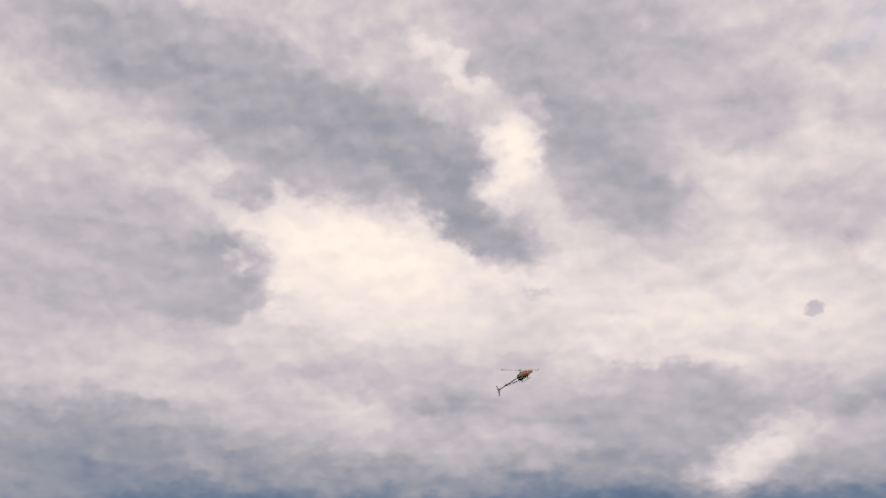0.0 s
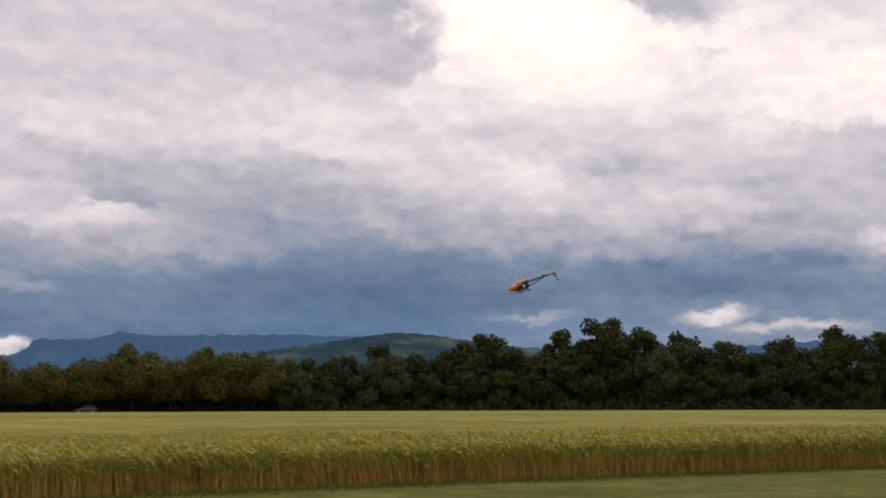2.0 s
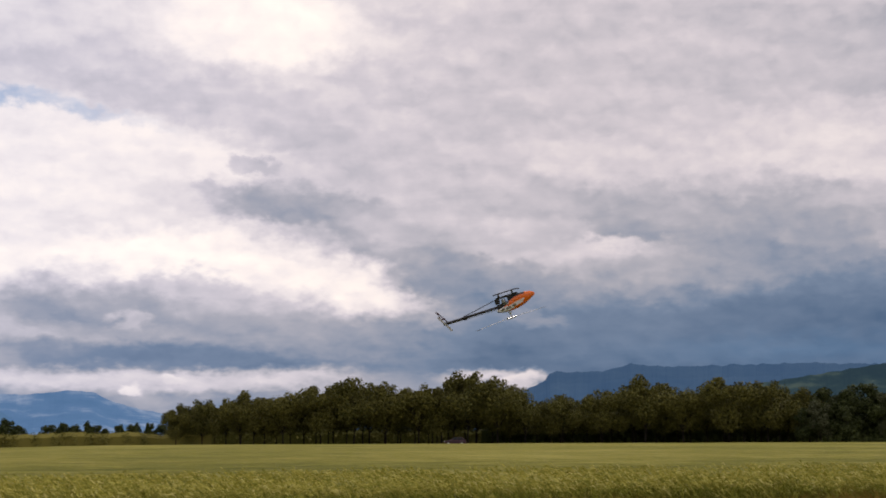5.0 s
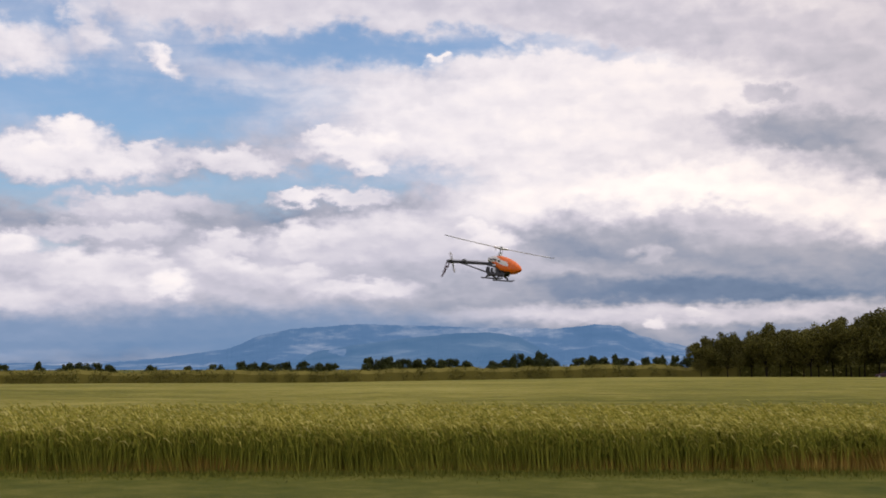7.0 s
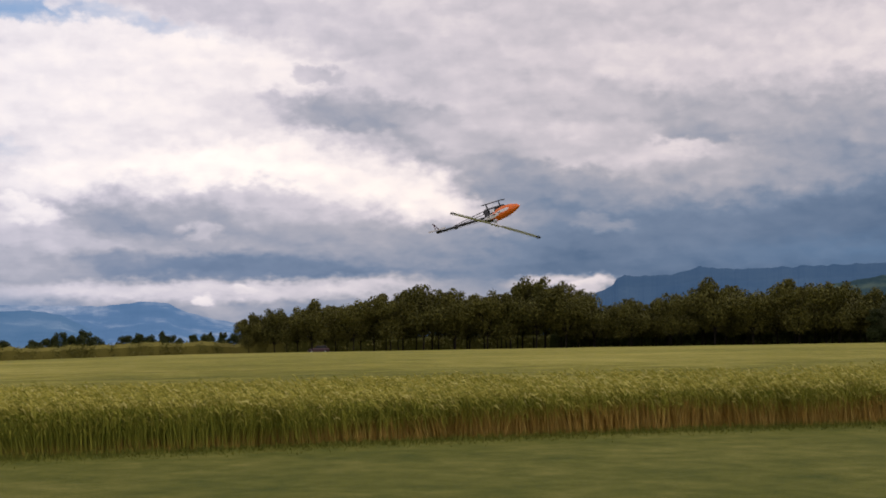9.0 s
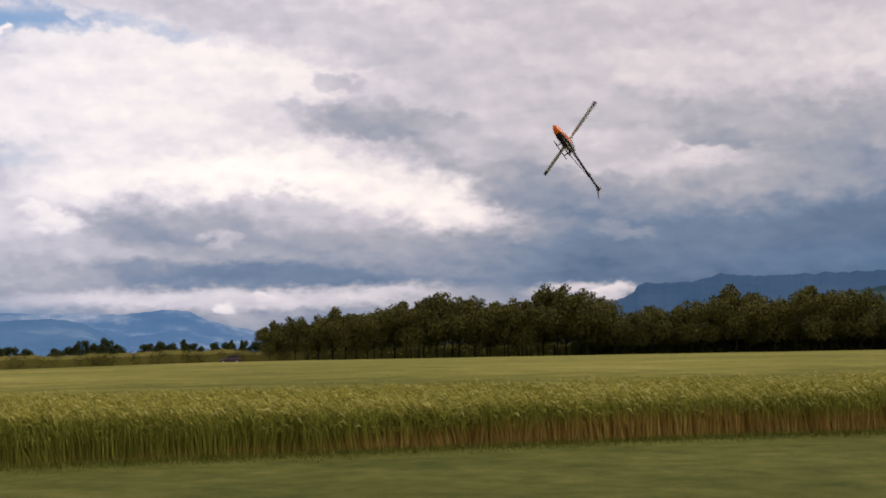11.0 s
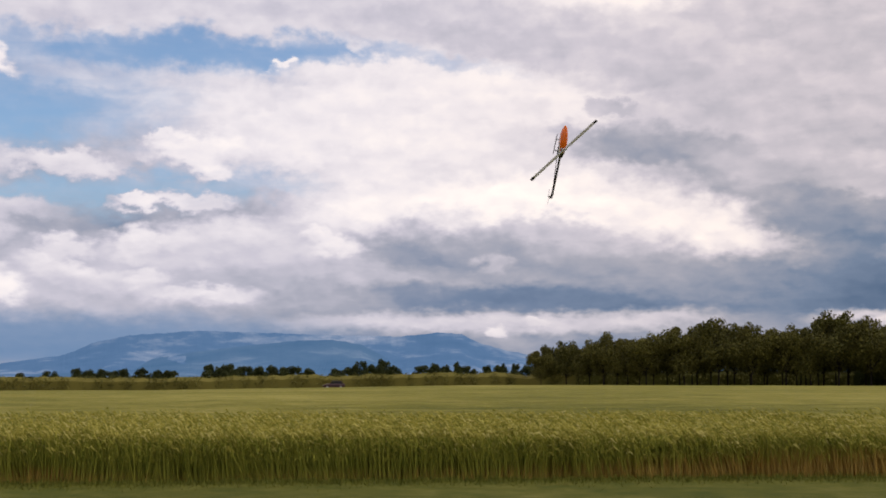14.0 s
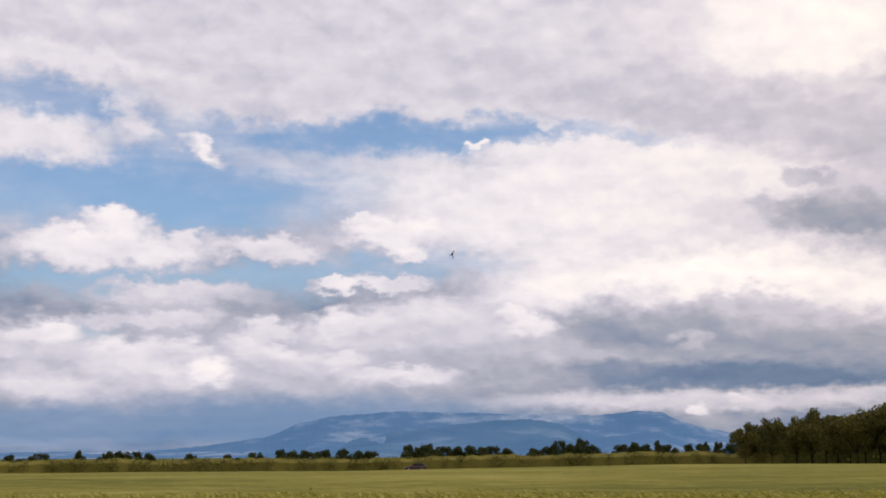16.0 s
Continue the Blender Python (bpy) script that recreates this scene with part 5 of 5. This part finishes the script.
FLIGHT = [
    (0, pose(2.75, 41.1, 9.85, 35.12, 24.68, -63.76)),
    (0.05, pose(2.93, 40.67, 9.35, 39.08, 9.94, -30.9)),
    (0.1, pose(3.11, 40.25, 8.84, 34.45, -4.55, 0.55)),
    (0.2, pose(3.39, 39.33, 8.1, 9.98, -21.16, 50.07)),
    (0.3, pose(3.57, 38.4, 7.44, -23.65, -27.29, 103.48)),
    (0.4, pose(3.7, 38.22, 6.87, -37.75, -3.25, 140.74)),
    (0.5, pose(3.64, 38.05, 6.26, -66.85, 53.13, 120.35)),
    (0.55, pose(3.6, 37.96, 6, -19.48, 41.68, -173.2)),
    (0.6, pose(3.56, 37.86, 5.75, -6.9, 10.22, -136.98)),
    (0.7, pose(3.47, 37.68, 5.15, 20.6, -18.48, -114.55)),
    (0.8, pose(3.31, 36.73, 4.66, 39, -36.89, -104.83)),
    (0.85, pose(3.21, 36.25, 4.52, 16.51, -19.97, -57.98)),
    (0.9, pose(3.1, 35.76, 4.39, 12.77, 5.66, -21.59)),
    (1, pose(2.83, 34.78, 4.39, -1.67, -5.04, 26.96)),
    (1.05, pose(2.67, 34.28, 4.44, -7.7, -15.85, 63.38)),
    (1.1, pose(2.51, 33.79, 4.48, -19.61, -20.77, 102.46)),
    (1.2, pose(1.97, 32.82, 4.49, -21.07, -26.67, 105.22)),
    (1.3, pose(1.41, 32.35, 4.45, -13.46, -3.17, 142.32)),
    (1.4, pose(0.86, 31.86, 4.49, -8.68, -0.77, 177.3)),
    (1.5, pose(0.36, 31.38, 4.37, -0.28, -3.84, -145.69)),
    (1.6, pose(-0.08, 30.89, 4.26, 7.19, -11.96, -105.16)),
    (1.8, pose(-1.07, 30.37, 4.32, 8.79, 15.84, -47.28)),
    (1.9, pose(-1.52, 30.09, 4.31, 2.73, 1.8, 4.21)),
    (2, pose(-1.98, 29.82, 4.31, -12.01, -2.14, 56.67)),
    (2.2, pose(-2.77, 27.76, 4.08, -11.58, -10.97, 113.37)),
    (2.3, pose(-3.33, 27.06, 4.04, -13.25, -5.48, 152.05)),
    (2.4, pose(-3.88, 26.36, 4, -11.13, -0.14, -169.61)),
    (2.5, pose(-4.47, 25.64, 3.9, 0.25, -4.78, -129.77)),
    (2.6, pose(-4.96, 24.92, 3.84, 3.94, -16.64, -95.49)),
    (2.7, pose(-5.51, 24.41, 3.83, -2.66, -4.97, -52.05)),
    (2.8, pose(-6.06, 23.9, 3.82, 0.51, 7.99, -9.77)),
    (2.9, pose(-6.52, 23.37, 3.95, -0.61, 28.89, 35.34)),
    (3, pose(-6.98, 22.84, 4.07, 18.61, 43.01, 92.24)),
    (3.1, pose(-7.21, 22.19, 4.44, 39.64, 27.98, 149.52)),
    (3.2, pose(-7.24, 21.6, 4.79, 58.03, 11.34, 159.09)),
    (3.55, pose(-7.43, 20.72, 5.06, 76.61, 1.77, 154.54)),
    (3.9, pose(-7.63, 19.77, 4.93, 95.97, -5.82, 147.16)),
    (4.25, pose(-7.82, 18.76, 4.55, 116.43, -10.44, 137.54)),
    (4.6, pose(-7.98, 17.69, 4.03, 137.56, -11.37, 126.8)),
    (4.95, pose(-8.09, 16.54, 3.52, 158.44, -8.45, 116.48)),
    (5.3, pose(-8.13, 15.31, 3.14, 178.33, -2.16, 107.92)),
    (5.4, pose(-8.1, 14.43, 2.99, 172.58, 8.21, 107.58)),
    (5.5, pose(-8.14, 13.5, 2.75, 164.45, 33.45, 101.22)),
    (5.6, pose(-8.27, 12.87, 2.62, 150.25, 29.8, 90.96)),
    (5.7, pose(-8.39, 12.21, 2.66, 134.27, -5.13, 60.43)),
    (5.8, pose(-8.47, 11.54, 2.96, 124.08, -30.2, 13.56)),
    (5.9, pose(-8.52, 10.88, 3.17, 31.41, -79.84, 107.67)),
    (6, pose(-8.9, 10.66, 3.36, -64.43, -54.97, -148.1)),
    (6.1, pose(-9.35, 10.37, 3.4, -67.16, -19.94, -107.49)),
    (6.2, pose(-9.74, 10.15, 3.32, -62.78, 15.88, -105.03)),
    (6.3, pose(-10.15, 9.91, 3, -34.55, 35.54, -82.27)),
    (6.35, pose(-10.33, 9.8, 2.82, -6.99, 36.07, -33.91)),
    (6.4, pose(-10.51, 9.7, 2.64, 11.39, 20.64, 6.98)),
    (6.5, pose(-10.71, 9.63, 2.38, 33.82, 12.71, 60.04)),
    (6.6, pose(-10.86, 9.6, 2.32, 30.42, -16.87, 93.15)),
    (6.7, pose(-10.98, 9.6, 2.38, 9.35, -36.7, 158.62)),
    (6.8, pose(-11.19, 9.73, 2.55, -3.87, -9.9, -162.74)),
    (6.9, pose(-11.39, 9.85, 2.79, -6.36, -8.94, -129.31)),
    (7, pose(-11.57, 10.01, 2.86, -5.96, -6.59, -88.72)),
    (7.1, pose(-11.72, 10.21, 2.96, -17.62, 21.06, -56.54)),
    (7.15, pose(-11.76, 10.36, 3.1, -32.68, -9.88, -37.55)),
    (7.2, pose(-11.79, 10.52, 3.23, -61.18, -31.82, -6.52)),
    (7.25, pose(-11.75, 10.74, 3.47, -95.46, -15.55, 10)),
    (7.3, pose(-11.7, 10.96, 3.7, -123.38, 6.12, 14.63)),
    (7.35, pose(-11.63, 11.19, 3.93, -118.19, 42.39, 33.46)),
    (7.4, pose(-11.56, 11.42, 4.15, -70.35, 69.94, 91.58)),
    (7.5, pose(-11.57, 11.76, 4.39, 26.34, 53.62, 177.91)),
    (7.6, pose(-11.54, 12.14, 4.59, 53.56, 36.63, -165.12)),
    (7.7, pose(-11.51, 12.8, 4.78, 57.72, 28.2, -163.5)),
    (7.8, pose(-11.34, 13.61, 4.89, 57.15, 28.9, -166.22)),
    (7.9, pose(-11.08, 14.45, 4.95, 57.99, 27.72, -167.8)),
    (8, pose(-10.92, 15.2, 4.93, 47.87, 21.98, -168.97)),
    (8.1, pose(-10.84, 16.05, 4.82, 52.41, 17.99, -169.01)),
    (8.2, pose(-10.75, 16.91, 4.6, 62.71, 19.05, -169.03)),
    (8.3, pose(-10.72, 17.71, 4.3, 59.04, 17.06, -169.6)),
    (8.4, pose(-10.7, 18.5, 3.99, 58.7, 13.07, -169.98)),
    (8.5, pose(-10.45, 18.4, 3.65, 45.74, -8.11, -175.93)),
    (8.55, pose(-10.43, 18.27, 3.59, 59.03, -41.53, 158.36)),
    (8.6, pose(-10.41, 18.14, 3.54, 109.26, -59.07, 98.39)),
    (8.7, pose(-10.37, 17.87, 3.56, 165.13, -20.74, 55.67)),
    (8.8, pose(-10.21, 17.68, 3.53, 175.89, -6.48, 66.37)),
    (8.9, pose(-10.03, 17.49, 3.53, 175.54, -3.75, 83.97)),
    (9, pose(-9.89, 17.28, 3.54, 163.32, 30.78, 99.34)),
    (9.1, pose(-10.09, 17.43, 3.74, 140.43, 4.98, 66.55)),
    (9.15, pose(-10.21, 17.49, 3.88, 126.6, -7.45, 34.52)),
    (9.2, pose(-10.32, 17.56, 4.02, 121, -25.25, 3.77)),
    (9.281, pose(-10.26, 17.31, 4.14, 31.41, -79.84, 97.67)),
    (9.362, pose(-10.34, 17.2, 4.2, -71.75, -56.64, -138.33)),
    (9.442, pose(-10.42, 17.1, 4.26, -67.16, -19.94, -117.49)),
    (9.604, pose(-10.56, 16.9, 3.93, -34.55, 35.54, -92.27)),
    (9.685, pose(-10.58, 16.84, 3.69, 12.32, 44.19, -10.92)),
    (9.765, pose(-10.61, 16.78, 3.45, 33.82, 12.71, 50.04)),
    (9.846, pose(-10.59, 16.75, 3.42, 34.13, -16.84, 93.59)),
    (9.927, pose(-10.56, 16.73, 3.4, 9.35, -36.7, 148.62)),
    (10.008, pose(-10.57, 16.76, 3.52, -3.89, -25.03, -172.28)),
    (10.088, pose(-10.57, 16.79, 3.64, -6.36, -8.94, -139.31)),
    (10.169, pose(-10.56, 16.83, 3.68, -16.9, 4.23, -102.63)),
    (10.25, pose(-10.54, 16.88, 3.71, -17.62, 21.06, -66.54)),
    (10.331, pose(-10.47, 17, 3.95, -68.36, -4.65, -34.54)),
    (10.412, pose(-10.4, 17.11, 4.19, -123.38, 6.12, 4.63)),
    (10.492, pose(-10.3, 17.23, 4.4, -109.14, 63.27, 26.48)),
    (10.573, pose(-10.21, 17.36, 4.62, 26.34, 53.62, 167.91)),
    (10.735, pose(-10.05, 17.69, 4.85, 57.72, 28.2, -173.5)),
    (10.896, pose(-9.76, 18.23, 4.91, 57.99, 27.72, -177.8)),
    (11.058, pose(-9.54, 18.76, 4.78, 52.41, 17.99, -179.01)),
    (11.219, pose(-9.36, 19.31, 4.36, 59.04, 17.06, -179.6)),
    (11.26, pose(-9.32, 19.44, 4.24, 68.57, -11.37, 142.88)),
    (11.3, pose(-9.28, 19.57, 4.12, 96.21, -26.17, 95.74)),
    (11.4, pose(-9.08, 19.23, 3.84, 98, -26.02, 99.35)),
    (11.5, pose(-8.96, 18.85, 3.64, 115.89, -27.48, 89.25)),
    (11.6, pose(-9.08, 18.35, 3.41, 144.36, -20.68, 73.09)),
    (11.7, pose(-9.21, 17.82, 3.36, 163.69, -15.21, 75.82)),
    (11.8, pose(-9.32, 17.3, 3.27, 177.63, -6.1, 91.92)),
    (11.9, pose(-9.39, 16.79, 3.27, -179.07, 4.55, 109.4)),
    (12, pose(-9.72, 16.54, 3.38, 164.03, 34.97, 99.67)),
    (12.1, pose(-9.98, 16.32, 3.7, 130.54, 11.37, 58.45)),
    (12.2, pose(-10.23, 16.08, 4.02, 116.85, -26.59, 10.85)),
    (12.3, pose(-10.72, 16.1, 4.33, 59.93, -77.68, 76.04)),
    (12.4, pose(-11.26, 16.1, 4.52, -64.17, -61.91, -153.25)),
    (12.5, pose(-11.8, 16.12, 4.48, -67.3, -31.99, -119.25)),
    (12.6, pose(-12.42, 16.12, 4.12, -50.78, 2.57, -110.71)),
    (12.7, pose(-13.05, 16.12, 3.59, -37.93, 34.54, -93.66)),
    (12.8, pose(-13.53, 16.2, 3.25, -8.93, 28.19, -19.92)),
    (12.9, pose(-13.86, 16.38, 3.07, 12.85, 18.97, 15.79)),
    (13, pose(-14.12, 16.58, 3.14, 18.08, 0.35, 40.45)),
    (13.1, pose(-14.38, 16.8, 3.24, 23.8, 15.42, 55.8)),
    (13.2, pose(-14.62, 17.01, 3.48, 26.67, 7.34, 52.31)),
    (13.3, pose(-14.73, 17.06, 3.83, 44.43, 2.84, 53.52)),
    (13.35, pose(-14.75, 17.1, 4.07, 85.56, -7.45, 60.17)),
    (13.4, pose(-14.78, 17.14, 4.32, 127.4, -19.56, 58.29)),
    (13.5, pose(-14.79, 17.25, 4.75, 121.09, -4.54, 53.66)),
    (13.6, pose(-14.78, 17.38, 5.08, 119.98, -3.43, 53.9)),
    (13.7, pose(-14.76, 17.54, 5.33, 118.39, -0.26, 53.43)),
    (13.9, pose(-14.76, 17.87, 5.56, 112.21, 9.31, 53.96)),
    (14.1, pose(-15.32, 18.31, 5.91, 111.67, 4.87, 53.59)),
    (14.3, pose(-16.17, 18.53, 6.15, 111.52, 3.2, 54.4)),
    (14.5, pose(-18.38, 19.83, 6.69, 111.46, 1.79, 56.43)),
    (14.7, pose(-21.62, 21.84, 7.34, 110.86, -0.49, 58.03)),
    (14.9, pose(-24.98, 23.74, 7.78, 113.47, 1.06, 60.03)),
    (15, pose(-27.27, 25.19, 8.04, 116.31, -1.57, 60.84)),
    (15.2, pose(-31.88, 28.06, 8.41, 119.22, 0.31, 62.21)),
    (15.4, pose(-39.19, 32.81, 9.23, 121.12, 0.2, 63.77)),
    (15.5, pose(-42.86, 35.15, 9.65, 123.1, -1.01, 64.54)),
    (15.6, pose(-47.8, 38.5, 10.45, 128.39, -6.51, 65.42)),
    (15.7, pose(-52.75, 41.8, 11.32, 85.65, 4.01, 68.87)),
    (15.8, pose(-57.71, 45.1, 12.19, 42.23, 14.06, 64.17)),
    (16, pose(-67.73, 51.36, 14.7, 27.5, 22.64, 67.64)),
]
SPIN = [
    (0, 24), (0.1, 8), (0.2, 48), (0.3, 88), (0.4, 128), (0.5, 168), (0.6, 208), (0.7, 248),
    (0.8, 287), (0.9, 247), (1, 244), (1.1, 262), (1.2, 281), (1.3, 321), (1.4, 384), (1.5, 438),
    (1.6, 425), (1.8, 465), (2, 467), (2.2, 507), (2.4, 547), (2.5, 463), (2.6, 503), (2.8, 543),
    (3, 500), (3.1, 446), (3.2, 390), (3.305, 443), (3.41, 496), (3.515, 550), (3.62, 603), (3.725, 657),
    (3.83, 710), (3.935, 763), (4.04, 817), (4.145, 870), (4.25, 924), (4.355, 977), (4.46, 1030), (4.565, 1084),
    (4.67, 1137), (4.775, 1191), (4.88, 1244), (4.985, 1297), (5.09, 1351), (5.195, 1404), (5.3, 1458), (5.4, 295),
    (5.5, 213), (5.6, 273), (5.7, 229), (5.8, 282), (5.9, 333), (6, 318), (6.1, 358), (6.2, 393),
    (6.3, 348), (6.4, 275), (6.5, 353), (6.6, 272), (6.7, 214), (6.8, 134), (6.9, 102), (7, 174),
    (7.1, 92), (7.2, 35), (7.3, -19), (7.4, -88), (7.5, -137), (7.6, -187), (7.7, -228), (7.8, -264),
    (7.9, -346), (8, -418), (8.1, -378), (8.2, -410), (8.3, -494), (8.4, -576), (8.5, -607), (8.6, -589),
    (8.7, -556), (8.8, -516), (8.9, -559), (9, -498), (9.1, -462), (9.2, -445), (9.3, 688), (9.4, 741),
    (9.5, 795), (9.6, 848), (9.7, 901), (9.8, 955), (9.9, 1008), (10, 1061), (10.1, 1115), (10.2, 1168),
    (10.3, 1221), (10.4, 1275), (10.5, 1328), (10.6, 1381), (10.7, 1435), (10.8, 1488), (10.9, 1541), (11, 1595),
    (11.1, 1648), (11.2, 1701), (11.3, 2835), (11.4, -358), (11.5, -365), (11.6, -386), (11.7, -422), (11.8, -445),
    (11.9, -447), (12, -492), (12.1, -446), (12.2, -376), (12.3, -325), (12.4, -296), (12.5, -271), (12.6, -217),
    (12.7, -172), (12.8, -203), (12.9, -227), (13, -256), (13.1, -273), (13.2, -305), (13.3, -331), (13.4, -361),
    (13.5, -346), (13.6, -368), (13.7, -397), (13.9, -481), (14.1, -492), (14.3, -568), (14.5, -515), (14.7, -599),
    (14.9, -527), (15, -593), (15.2, -556), (15.4, -519), (15.5, -569), (15.6, -529), (15.8, -499), (16, -422),
]


LANE_R, CAR_SPEED = 248.0, 2.17  # metres from the eye; degrees of bearing a second


def lane_pose(t):
    az = 29.7 + (t - 5.5) * CAR_SPEED + 0.018 * (t - 5.5) ** 2
    p = bearing(az, LANE_R)
    return pose(p.x, p.y, land(p.x, p.y) + 0.35, 0, 0, az + 90)


def motions():
    walk(helicopter, FLIGHT)
    walk(rotor_head, [(t, pose(0, 0, 0.19, 0, 0, a)) for t, a in SPIN])
    walk(tail_rotor, [(k / FPS, pose(-0.055, -0.912, 0, 61.0 * k, 0, 0)) for k in range(16 * FPS + 1)])
    walk(car, [(k * 0.5, lane_pose(k * 0.5)) for k in range(33)])
    for w, x, y in car_wheels:
        walk(w, [(k / FPS, pose(x, y, 0.3, -63.0 * k, 0, 0)) for k in range(16 * FPS + 1)])


motions()
